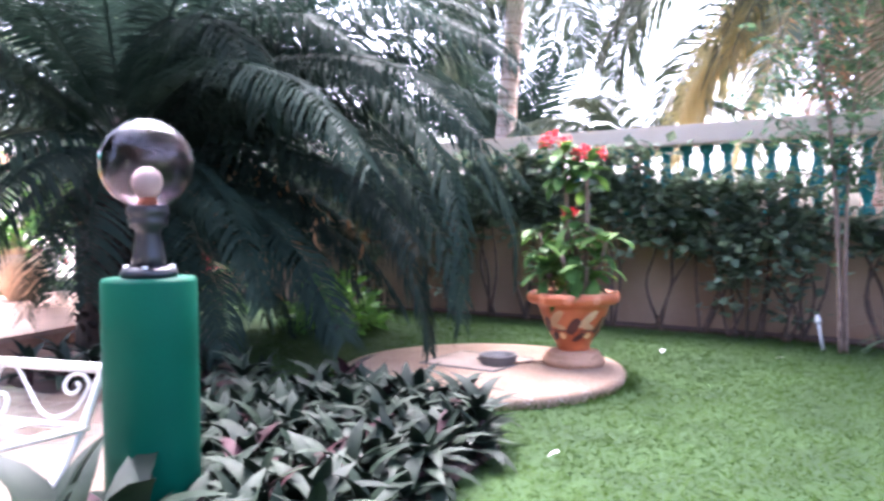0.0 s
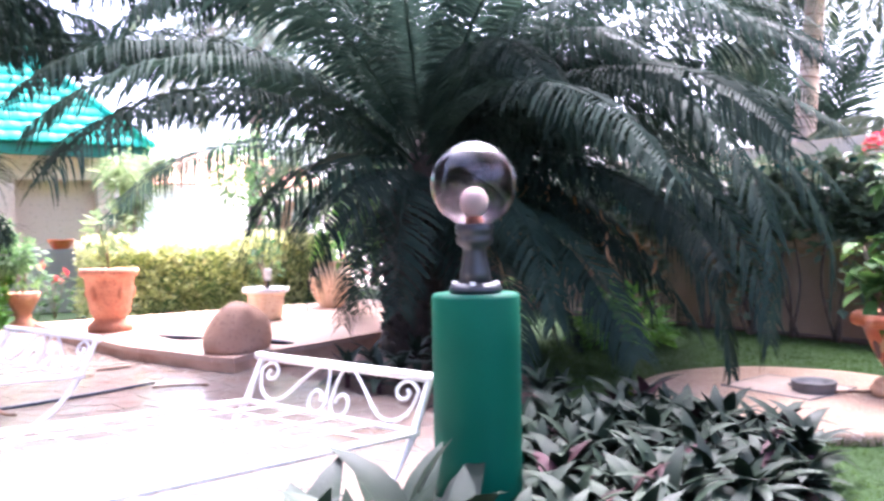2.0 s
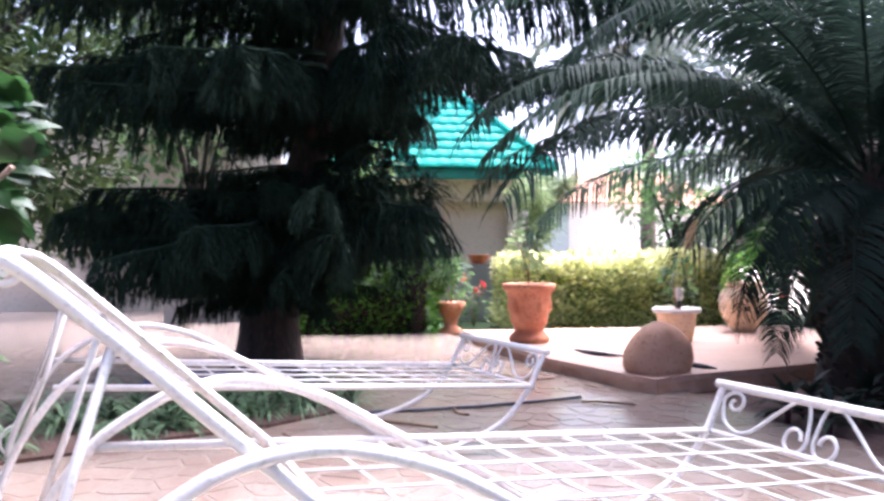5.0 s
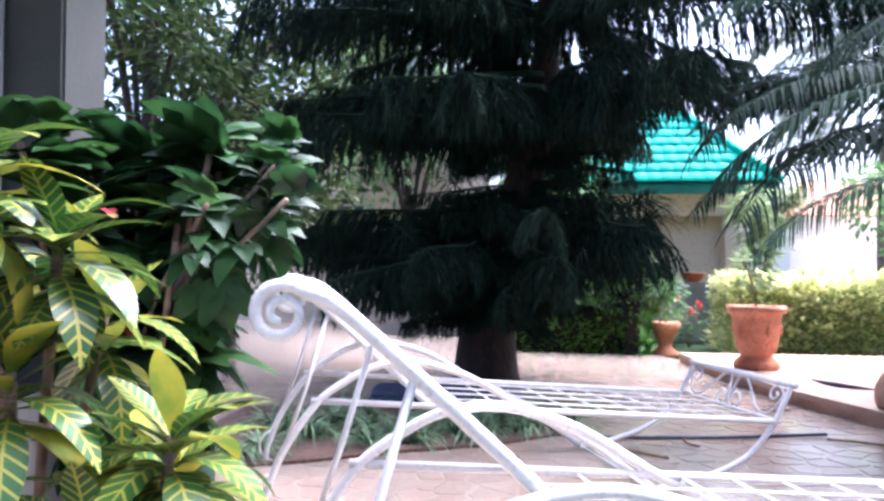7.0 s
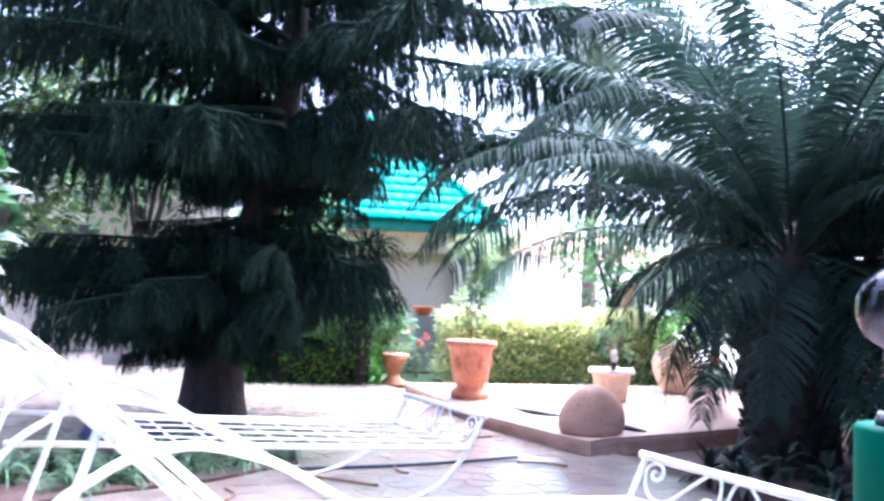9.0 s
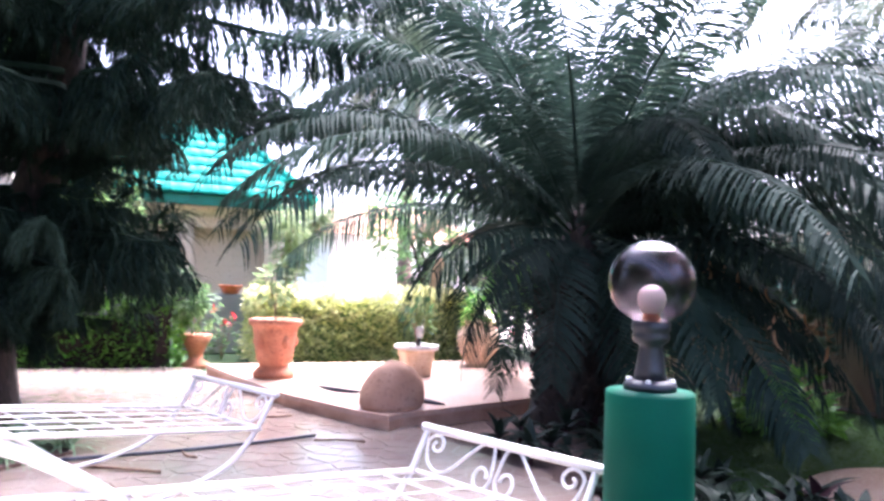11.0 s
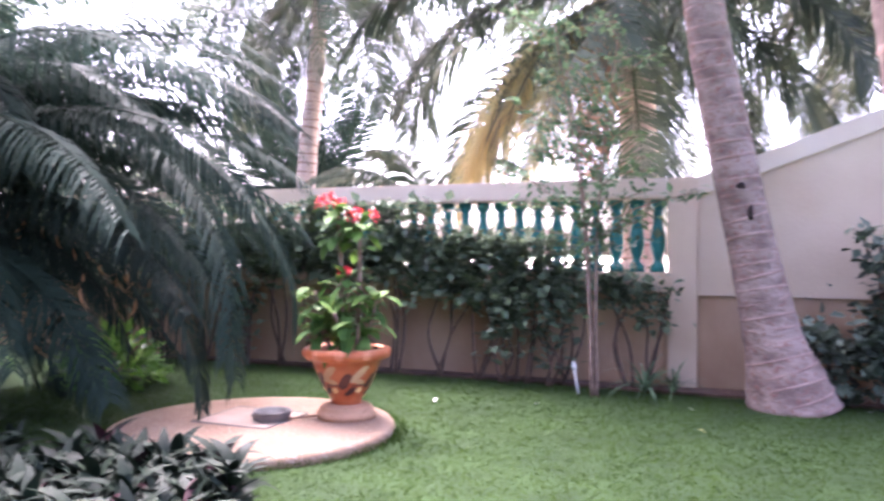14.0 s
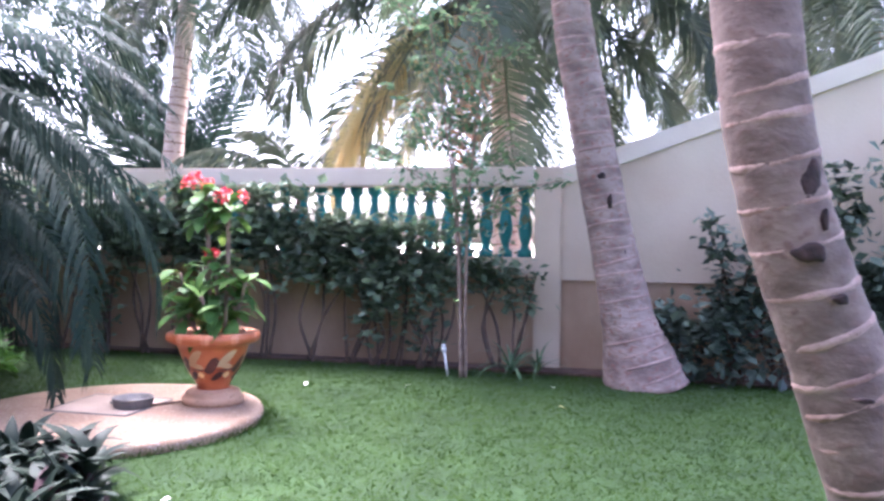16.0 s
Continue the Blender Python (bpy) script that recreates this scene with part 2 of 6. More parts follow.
def stripe_leaf(name, green, yellow):
    """Croton leaf: yellow midrib and side veins on green, by the leaf's own coordinates."""
    m = mat(name, green, tuple(c * 1.6 for c in green), 14, 0.35, 0, 60, obrand=0.3, translucent=0.2)
    n, l = m.node_tree.nodes, m.node_tree.links
    p = n["Principled BSDF"]
    old = p.inputs["Base Color"].links[0].from_socket
    tc = n.new("ShaderNodeTexCoord")
    sp = n.new("ShaderNodeSeparateXYZ")
    l.new(tc.outputs["UV"], sp.inputs[0])
    ay = n.new("ShaderNodeMath"); ay.operation = "ABSOLUTE"
    l.new(sp.outputs["Y"], ay.inputs[0])
    u = n.new("ShaderNodeMath"); u.operation = "MULTIPLY_ADD"; u.inputs[1].default_value = -0.16
    l.new(ay.outputs[0], u.inputs[0]); l.new(sp.outputs["X"], u.inputs[2])
    w = n.new("ShaderNodeMath"); w.operation = "MULTIPLY"; w.inputs[1].default_value = 58
    l.new(u.outputs[0], w.inputs[0])
    s = n.new("ShaderNodeMath"); s.operation = "SINE"
    l.new(w.outputs[0], s.inputs[0])
    g = n.new("ShaderNodeMath"); g.operation = "GREATER_THAN"; g.inputs[1].default_value = 0.72
    l.new(s.outputs[0], g.inputs[0])
    rib = n.new("ShaderNodeMath"); rib.operation = "LESS_THAN"; rib.inputs[1].default_value = 0.07
    l.new(ay.outputs[0], rib.inputs[0])
    mxm = n.new("ShaderNodeMath"); mxm.operation = "MAXIMUM"
    l.new(g.outputs[0], mxm.inputs[0]); l.new(rib.outputs[0], mxm.inputs[1])
    mx = n.new("ShaderNodeMix"); mx.data_type = "RGBA"
    l.new(mxm.outputs[0], mx.inputs["Factor"])
    l.new(old, mx.inputs["A"])
    mx.inputs["B"].default_value = (*yellow, 1)
    l.new(mx.outputs["Result"], p.inputs["Base Color"])
    return m


M_CROTON = stripe_leaf("croton_leaf", (0.020, 0.062, 0.011), (0.34, 0.31, 0.045))
M_CROTONY = mat("croton_leaf_yellow", (0.31, 0.27, 0.022), (0.10, 0.16, 0.02), 14, 0.4, 0, 60, obrand=0.25, translucent=0.25)

M_GLASS = bpy.data.materials.new("smoked_glass")
M_GLASS.use_nodes = True
gp = M_GLASS.node_tree.nodes["Principled BSDF"]
gp.inputs["Base Color"].default_value = (0.59, 0.515, 0.555, 1)
gp.inputs["Roughness"].default_value = 0.02
gp.inputs["Transmission Weight"].default_value = 1.0
gp.inputs["IOR"].default_value = 1.33

# ---- mesh helpers ----
rng = random.Random(7)


def mesh(name, verts, faces, material, smooth=True, uv=None):
    me = bpy.data.meshes.new(name)
    me.from_pydata([tuple(v) for v in verts], [], faces)
    for m in (material if isinstance(material, (list, tuple)) else [material]):
        me.materials.append(m)
    if uv is not None:
        lay = me.uv_layers.new(name="UVMap")
        idx = np.empty(len(me.loops), dtype=np.int32)
        me.loops.foreach_get("vertex_index", idx)
        lay.data.foreach_set("uv", np.asarray(uv, dtype=np.float32)[idx].ravel())
    if smooth and len(faces) != 30:   # bevelled boxes stay flat-shaded
        me.polygons.foreach_set("use_smooth", [True] * len(me.polygons))
    me.update()
    return me


def part(name, me, parent, m=None, label=""):
    """One mesh object under a thing or part, at the pose m in its parent's space."""
    ob = new(name, me)
    ob.parent = parent
    if m is not None:
        ob.matrix_basis = m
    if label:
        ob["label"] = label
    return ob


def thing(name, label, category, m=None, group="", kind="", data=None):
    ob = new(name, data)
    if m is not None:
        ob.matrix_basis = m
    return tagged(ob, label, category, group, kind)


def join(*chunks):
    """Join (verts, faces) chunks."""
    V, F = [], []
    for v, f in chunks:
        k = len(V)
        V += [tuple(p) for p in v]
        F += [tuple(i + k for i in q) for q in f]
    return V, F


def moved(chunk, m):
    return [m @ Vector(p) for p in chunk[0]], chunk[1]


def box(x0, y0, z0, x1, y1, z1, b=0.006):
    """A box with bevelled edges."""
    bm = bmesh.new()
    bmesh.ops.create_cube(bm, size=1)
    for v in bm.verts:
        v.co = Vector(((x0 + x1) / 2 + v.co.x * (x1 - x0), (y0 + y1) / 2 + v.co.y * (y1 - y0), (z0 + z1) / 2 + v.co.z * (z1 - z0)))
    if b:
        bmesh.ops.bevel(bm, geom=list(bm.edges), offset=b, segments=2, affect="EDGES")
    out = [v.co.copy() for v in bm.verts], [tuple(v.index for v in f.verts) for f in bm.faces]
    bm.verts.index_update()
    out = [v.co.copy() for v in bm.verts], [tuple(v.index for v in f.verts) for f in bm.faces]
    bm.free()
    return out


def lathe(profile, n=32, wob=0.0):
    """A turned body from (radius, height) rows, closed at both ends."""
    V, F = [], []
    for k, (r, z) in enumerate(profile):
        for i in range(n):
            a = 2 * math.pi * i / n
            q = r * (1 + wob * noise.noise((math.cos(a) * 1.5, math.sin(a) * 1.5, z * 4)))
            V.append((q * math.cos(a), q * math.sin(a), z))
    for k in range(len(profile) - 1):
        for i in range(n):
            j = (i + 1) % n
            F.append((k * n + i, k * n + j, (k + 1) * n + j, (k + 1) * n + i))
    F.append(tuple(range(n - 1, -1, -1)))
    F.append(tuple((len(profile) - 1) * n + i for i in range(n)))
    return V, F


def tube(points, radius, n=8, closed=False):
    """A round bar along points; radius may be a list."""
    P = [Vector(p) for p in points]
    R = radius if isinstance(radius, (list, tuple)) else [radius] * len(P)
    V, F = [], []
    side = None
    for k, p in enumerate(P):
        d = (P[min(k + 1, len(P) - 1)] - P[max(k - 1, 0)]).normalized()
        if side is None:
            side = d.orthogonal().normalized()
        side = (side - d * side.dot(d)).normalized()
        up = d.cross(side)
        for i in range(n):
            a = 2 * math.pi * i / n
            V.append(p + (side * math.cos(a) + up * math.sin(a)) * R[k])
    for k in range(len(P) - 1):
        for i in range(n):
            j = (i + 1) % n
            F.append((k * n + i, k * n + j, (k + 1) * n + j, (k + 1) * n + i))
    F.append(tuple(range(n - 1, -1, -1)))
    F.append(tuple((len(P) - 1) * n + i for i in range(n)))
    return V, F


def smooth_line(pts, steps=6):
    """Catmull-Rom through points."""
    P = [Vector(p) for p in pts]
    P = [P[0] * 2 - P[1]] + P + [P[-1] * 2 - P[-2]]
    out = []
    for i in range(1, len(P) - 2):
        a, b, c, d = P[i - 1:i + 3]
        for s in range(steps):
            t = s / steps
            out.append(0.5 * (2 * b + (c - a) * t + (2 * a - 5 * b + 4 * c - d) * t * t + (3 * b - a - 3 * c + d) * t ** 3))
    out.append(P[-2])
    return out


def prism(poly, z0, z1):
    n = len(poly)
    V = [(x, y, z0) for x, y in poly] + [(x, y, z1) for x, y in poly]
    F = [tuple(range(n - 1, -1, -1)), tuple(range(n, 2 * n))]
    F += [(i, (i + 1) % n, n + (i + 1) % n, n + i) for i in range(n)]
    return V, F


def inside(x, y, poly):
    c = False
    for i in range(len(poly)):
        (x1, y1), (x2, y2) = poly[i], poly[i - 1]
        if (y1 > y) != (y2 > y) and x < (x2 - x1) * (y - y1) / (y2 - y1) + x1:
            c = not c
    return c


def leaf_blade(L, W, bend=0.2, fold=0.15, seg=4, tip=1.0, shape=0.45):
    """A pointed leaf along +x with a folded midrib that bends down; with its uv (along, across)."""
    V, F, UV = [], [], []
    for k in range(seg + 1):
        t = k / seg
        w = W * (math.sin(math.pi * min(1, max(0.03, t) ** shape)) ** 0.8 if 0 < k < seg else (0.12 if k == 0 else 0.02))
        x = L * t * math.cos(bend * t)
        z = -L * t * math.sin(bend * t) * tip
        for s in (-1, 0, 1):
            V.append((x, s * w, z + abs(s) * w * fold))
            UV.append((t, s * w / max(W, 1e-6)))
    for k in range(seg):
        for s in range(2):
            a = k * 3 + s
            F.append((a, a + 3, a + 4, a + 1))
    return V, F, UV


def leaf_cloud(n, where, size, seed, aspect=0.5, droop=0.3):
    """Many small folded leaves; where(r) gives a place and an outward direction."""
    r = random.Random(seed)
    V, F = [], []
    for _ in range(n):
        p, out = where(r)
        p = Vector(p)
        d = (Vector(out) + Vector((r.gauss(0, 0.6), r.gauss(0, 0.6), r.gauss(0, 0.5) - droop))).normalized()
        s = d.cross(Vector((r.gauss(0, 0.5), r.gauss(0, 0.5), 1))).normalized()
        u = s.cross(d)
        L = size * r.uniform(0.6, 1.3)
        w = L * aspect * 0.5
        k = len(V)
        V += [p, p + d * L * 0.45 + s * w + u * w * 0.25, p + d * L, p + d * L * 0.45 - s * w + u * w * 0.25]
        F += [(k, k + 1, k + 2), (k, k + 2, k + 3)]
    return V, F


def frond(L, elev, curve, n, leaf, width, seed, hang=0.35, bare=0.12, vee=0.5, sweep=0.5, side=0.0, ragged=0.1, loose=1.0, stalk=0.9):
    """A feather palm leaf in the x-z plane from the origin: a tapering stalk with two rows of hanging leaflets grown from it.
    elev: start angle in degrees; curve: degrees it bends down over its length."""
    r = random.Random(seed)
    pts = [Vector((0, 0, 0))]
    for k in range(n):
        t = (k + 0.5) / n
        a = radians(elev - curve * (0.35 * t + 0.65 * t * t))
        yaw = radians(side * t * t)
        pts.append(pts[-1] + Vector((math.cos(a) * math.cos(yaw), math.cos(a) * math.sin(yaw), math.sin(a))) * L / n)
    V, F = [], []
    axes = []
    for k, p in enumerate(pts):
        d = (pts[min(k + 1, n)] - pts[max(k - 1, 0)]).normalized()
        lat = d.cross(Vector((0, 0, 1)))
        lat = lat.normalized() if lat.length > 0.05 else Vector((0, -1, 0))
        up = lat.cross(d)
        w = max(0.0015, width * stalk * (1 - 0.9 * k / n))
        axes.append((d, lat, up))
        V += [p - lat * w, p + up * w, p + lat * w, p - up * w]
        if k:
            F += [(4 * k - 4 + i, 4 * k - 4 + (i + 1) % 4, 4 * k + (i + 1) % 4, 4 * k + i) for i in range(4)]
    down = Vector((0, 0, -1))
    for k in range(int(bare * n), n + 1):
        t = k / n
        d, lat, up = axes[k]
        f = (t - bare) / (1 - bare)
        env = min(1.0, 0.45 + 2.4 * f) * (1 - 0.55 * max(0, (t - 0.62) / 0.38) ** 1.4)
        for s, root in ((-1, 4 * k), (1, 4 * k + 2)):
            if r.random() < ragged * 0.5:
                continue
            l = leaf * env * r.uniform(1 - ragged, 1 + ragged)
            q = (lat * s + d * (sweep + 0.5 * t + r.gauss(0, 0.07 * loose)) + up * (vee + r.gauss(0, 0.09 * loose))).normalized()
            c = V[root].copy()
            wd = d * width * 0.5 + up * width * 0.15 * s
            j = len(V)
            V.append(c + wd)
            prev = (root, j)
            for m, (step, wide) in enumerate(((0.34, 1.0), (0.34, 0.85))):
                c = c + q * l * step
                q = (q + down * hang * (0.55 + r.uniform(-0.12, 0.12) * loose)).normalized()
                j = len(V)
                V += [c - wd * wide, c + wd * wide]
                F.append((prev[0], prev[1], j + 1, j))
                prev = (j, j + 1)
            V.append(c + q * l * 0.34)
            F.append((prev[0], prev[1], len(V) - 1))
    return V, F


# For an added sheet beyond the wall that brightens the baluster gaps.
M_PALEGROUND = mat("pale_ground", (0.50, 0.43, 0.34), (0.60, 0.53, 0.44), 0.6, 0.95, 0.3, 20, c3=(0.42, 0.36, 0.28))

# ---- ground ----
PAT_Z, PLAT_Z = 0.05, 0.14
# Paving east of x = -0.9 is unseen, added for neutral bounce light.
PATIO = [(-12.6, -6.0), (3.5, -6.0), (3.5, -0.25), (-0.55, -0.2), (-0.9, 0.25), (-1.13, 0.75), (-1.42, 1.52), (-1.75, 1.8), (-2.1, 2.1), (-2.2, 2.45), (-4.15, 2.3), (-4.6, 2.3), (-6.0, 1.85), (-8.25, 1.35), (-8.38, -0.2), (-9.2, -0.7), (-12.6, -1.0)]
PLATFORM = [(-4.42, 2.07), (-4.52, 2.2), (-4.76, 3.0), (-5.02, 3.75), (-5.6, 4.6), (-7.6, 4.95), (-7.65, 1.42), (-6.8, 1.5), (-5.5, 1.67), (-4.6, 1.98)]
PINE_BED = [(-3.1, -1.75), (-3.30, -1.34), (-3.46, -0.99), (-3.66, -0.68), (-3.9, -0.18), (-4.3, 0.26), (-4.75, 0.20), (-4.95, -0.4), (-4.75, -1.8)]
SOIL = [(-4.7, 2.12), (-2.2, 2.4), (-2.05, 2.05), (-1.7, 1.76), (-1.4, 1.5), (-1.1, 0.75), (-0.9, 0.45), (-0.82, 0.9), (-0.98, 1.6), (-1.15, 2.9), (-2.1, 3.05), (-2.9, 3.2), (-3.5, 3.7), (-4.4, 4.2), (-5.6, 4.9)]

gv, gf = [], []
GN = 61
for i in range(GN):
    for j in range(GN):
        u, w = (i / (GN - 1) * 2 - 1), (j / (GN - 1) * 2 - 1)
        x, y = math.copysign(abs(u) ** 3 * 900, u) * 1 + 9 * u, math.copysign(abs(w) ** 3 * 900, w) + 9 * w
        gv.append((x, y, 0.012 * noise.noise((x * 0.8, y * 0.8, 0)) - 0.006))
for i in range(GN - 1):
    for j in range(GN - 1):
        k = i * GN + j
        gf.append((k, k + GN, k + GN + 1, k + 1))
gm = mesh("ground", gv, gf, M_LAWN)
ground = thing("ground", "mown green lawn running out to the surrounding land", "lawn", kind="structure", data=gm)

# Added pale sheet: bounces light up to the palms and between the balusters.
sand = thing("added_pale_ground", "pale ground added beyond the garden wall to brighten the baluster gaps", "sand", kind="structure", data=mesh("added_pale_ground", *prism([(-60, 6.75), (60, 6.75), (60, 160), (-60, 160)], -0.3, 0.03), M_PALEGROUND, False))
soil_bed = thing("flower_bed", "dark bare soil bed under the cycad and rhoeo plants", "soil", kind="structure",
                 data=mesh("flower_bed", *prism(SOIL, -0.05, 0.022), M_SOIL, False))
patio = thing("patio", "pale pink crazy-paved terrace with mortar joints", "paving", kind="structure",
              data=mesh("patio", *prism(PATIO, -0.1, PAT_Z - 0.005), M_JOINT, False))
pine_bed = thing("pine_bed", "dark soil bed cut into the terrace round the conifer", "soil", kind="structure",
                 data=mesh("pine_bed", *prism(PINE_BED, -0.05, PAT_Z + 0.012), M_SOIL, False))
platform = thing("platform", "raised pale pink screeded terrace with a brown step edge", "terrace", kind="structure",
                 data=mesh("platform", *prism(PLATFORM, 0.105, PLAT_Z), M_PLAT, False))
part("riser", mesh("riser", *prism([(x * 0.997 - 0.01, y * 0.997 + 0.01) for x, y in PLATFORM], -0.1, 0.105), M_RISER, False), platform, label="rough brown step riser")


def cells(poly, step, seed):
    """Irregular flat stones that fill a polygon: Voronoi cells of a jittered grid, shrunk for the joints."""
    r = random.Random(seed)
    xs, ys = [p[0] for p in poly], [p[1] for p in poly]
    pts = {}
    for i in range(int((max(xs) - min(xs)) / step) + 2):
        for j in range(int((max(ys) - min(ys)) / step) + 2):
            pts[i, j] = (min(xs) + (i + r.uniform(-0.42, 0.42)) * step, min(ys) + (j + r.uniform(-0.42, 0.42)) * step)
    out = []
    for (i, j), (x, y) in pts.items():
        if not inside(x, y, poly):
            continue
        cell = [(x - step * 1.2, y - step * 1.2), (x + step * 1.2, y - step * 1.2), (x + step * 1.2, y + step * 1.2), (x - step * 1.2, y + step * 1.2)]
        for di in range(-2, 3):
            for dj in range(-2, 3):
                q = pts.get((i + di, j + dj))
                if (di or dj) and q:
                    nx, ny = q[0] - x, q[1] - y
                    ln = math.hypot(nx, ny)
                    lim = ln / 2 - 0.007
                    nx, ny = nx / ln, ny / ln
                    nc = []
                    for k in range(len(cell)):
                        a, b = cell[k - 1], cell[k]
                        da = (a[0] - x) * nx + (a[1] - y) * ny - lim
                        db = (b[0] - x) * nx + (b[1] - y) * ny - lim
                        if (da > 0) != (db > 0):
                            t = da / (da - db)
                            nc.append((a[0] + (b[0] - a[0]) * t, a[1] + (b[1] - a[1]) * t))
                        if db <= 0:
                            nc.append(b)
                    cell = nc
                    if not cell:
                        break
            if not cell:
                break
        if len(cell) > 2:
            out.append((x, y, cell))
    return out


def stone_mesh(x, y, cell, z0, h):
    n = len(cell)
    V = [(px - x, py - y, z0) for px, py in cell] + [((px - x) * 0.965, (py - y) * 0.965, z0 + h) for px, py in cell]
    F = [tuple(range(n, 2 * n))] + [(i, (i + 1) % n, n + (i + 1) % n, n + i) for i in range(n)]
    return V, F

# ---- boundary wall ----
WY = 6.46


def baluster_mesh():
    pr = [(0.058, 0), (0.058, 0.05), (0.032, 0.07), (0.030, 0.10), (0.040, 0.13), (0.056, 0.19), (0.060, 0.24), (0.050, 0.31), (0.034, 0.39),
          (0.028, 0.43), (0.038, 0.455), (0.030, 0.475), (0.044, 0.495), (0.058, 0.51), (0.058, 0.56)]
    return mesh("baluster", *lathe(pr, 14), M_TEAL)


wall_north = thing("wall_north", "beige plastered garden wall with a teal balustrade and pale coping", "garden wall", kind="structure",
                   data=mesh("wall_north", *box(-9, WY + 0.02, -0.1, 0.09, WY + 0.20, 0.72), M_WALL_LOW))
part("ledge", mesh("ledge", *box(-9, WY - 0.02, 0.72, 0.09, WY + 0.24, 0.87, 0.01), M_WALL), wall_north)
part("coping", mesh("coping", *box(-9, WY - 0.05, 1.43, 0.085, WY + 0.27, 1.585, 0.012), M_CAP), wall_north)
bal = baluster_mesh()
for k in range(38):
    part("baluster", bal, wall_north, pose(0.0 - 0.158 * k, WY + 0.11, 0.87))
pillar = part("pillar", mesh("pillar", *box(0.087, WY - 0.045, -0.1, 0.30, WY + 0.26, 1.583, 0.01), M_WALL), wall_north)

wall_east = thing("wall_east", "beige plastered wall whose coping climbs with a slope", "garden wall", kind="structure")


def slope_wall(y0, y1, zb, drop):
    V = [(0.30, y0, zb), (7.0, y0, zb), (7.0, y0, 1.56 + 0.366 * 6.7 - drop), (0.30, y0, 1.56 - drop)]
    V = V + [(x, y1, z) for x, _, z in V]
    return V, [(0, 1, 2, 3), (7, 6, 5, 4), (3, 2, 6, 7), (0, 3, 7, 4), (1, 5, 6, 2), (0, 4, 5, 1)]


part("panel", mesh("panel", *slope_wall(WY, WY + 0.2, 0.70, 0.12), M_WALL, False), wall_east)
V, F = slope_wall(WY - 0.035, WY + 0.24, 0, 0)
V = [(x, y, (1.56 + 0.366 * (x - 0.3)) + (0.02 if i in (2, 3, 6, 7) else -0.12)) for i, (x, y, z) in enumerate(V)]
part("coping", mesh("coping", V, F, M_CAP, False), wall_east)
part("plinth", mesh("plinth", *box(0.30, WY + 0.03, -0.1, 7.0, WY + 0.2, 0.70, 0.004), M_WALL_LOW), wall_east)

# ---- round slab with drain cover ----
SLAB = (-1.93, 4.05)
slab = thing("round_slab", "round pale concrete slab set in the lawn", "slab", pose(SLAB[0], SLAB[1], 0), kind="structure",
             data=mesh("round_slab", *lathe([(0.77, -0.05), (0.785, 0.03), (0.77, 0.052), (0.70, 0.056)], 64, 0.02), M_SLAB))
hatch = part("hatch_cover", mesh("hatch_cover", *box(-0.24, -0.22, 0.05, 0.24, 0.22, 0.060, 0.003), M_COVER), slab, pose(-0.09, 0.09, 0), "square grey hatch cover")
for x0, y0, x1, y1 in ((-0.335, -0.134, 0.155, -0.127), (-0.335, 0.307, 0.155, 0.314), (-0.335, -0.126, -0.328, 0.306), (0.148, -0.126, 0.155, 0.306)):
    part("seam", mesh("seam", *box(x0, y0, 0.05, x1, y1, 0.062, 0.0), M_IRON), slab, label="dark seam round the hatch")
lid = thing("drain_lid", "round dark iron lid lying on the hatch", "lid", pose(-1.87, 4.12, 0.060))
part("dish", mesh("dish", *lathe([(0.088, 0), (0.100, 0.008), (0.106, 0.048), (0.110, 0.052), (0.104, 0.056), (0.092, 0.048), (0.088, 0.030), (0.01, 0.028)], 32), M_IRON), lid)
part("handle", mesh("handle", *tube([(-0.10 - 0.03 * math.sin(a), 0.03 * math.cos(a), 0.02) for a in [math.pi * i / 10 for i in range(11)]], 0.006, 6), M_IRON), lid)
rod = thing("iron_rod", "thin dark rod lying across the hatch edge", "rod", pose(-1.62, 4.29, 0.072, 0, 0, 47),
            data=mesh("iron_rod", *tube([(-0.22, 0, 0), (0, 0.004, 0.002), (0.14, 0, 0)], 0.008, 6), M_STICK))

# ---- lamp post ----
lamp_post = thing("lamp_post", "green painted cylindrical bollard with a smoked glass globe lamp", "lamp post", pose(-1.46, 1.64, 0.0))
part("column", mesh("column", *lathe([(0.119, 0.0), (0.119, 0.30), (0.1195, 0.55), (0.119, 0.712), (0.114, 0.722), (0.05, 0.724)], 48), M_POSTG), lamp_post)
part("base_plate", mesh("base_plate", *lathe([(0.07, 0.724), (0.072, 0.735), (0.066, 0.746), (0.046, 0.752)], 32), M_BLACK), lamp_post)
for k in range(4):
    a = math.pi / 4 + k * math.pi / 2
    part("bolt", mesh("bolt", *lathe([(0.008, 0.745), (0.008, 0.757), (0.005, 0.760)], 8), M_CHALK), lamp_post, pose(0.057 * math.cos(a), 0.057 * math.sin(a), -0.004))
part("neck", mesh("neck", *lathe([(0.044, 0.752), (0.040, 0.78), (0.031, 0.835), (0.033, 0.846), (0.047, 0.855), (0.051, 0.87), (0.046, 0.878), (0.052, 0.886), (0.052, 0.905), (0.044, 0.912)], 28), M_BLACK), lamp_post)


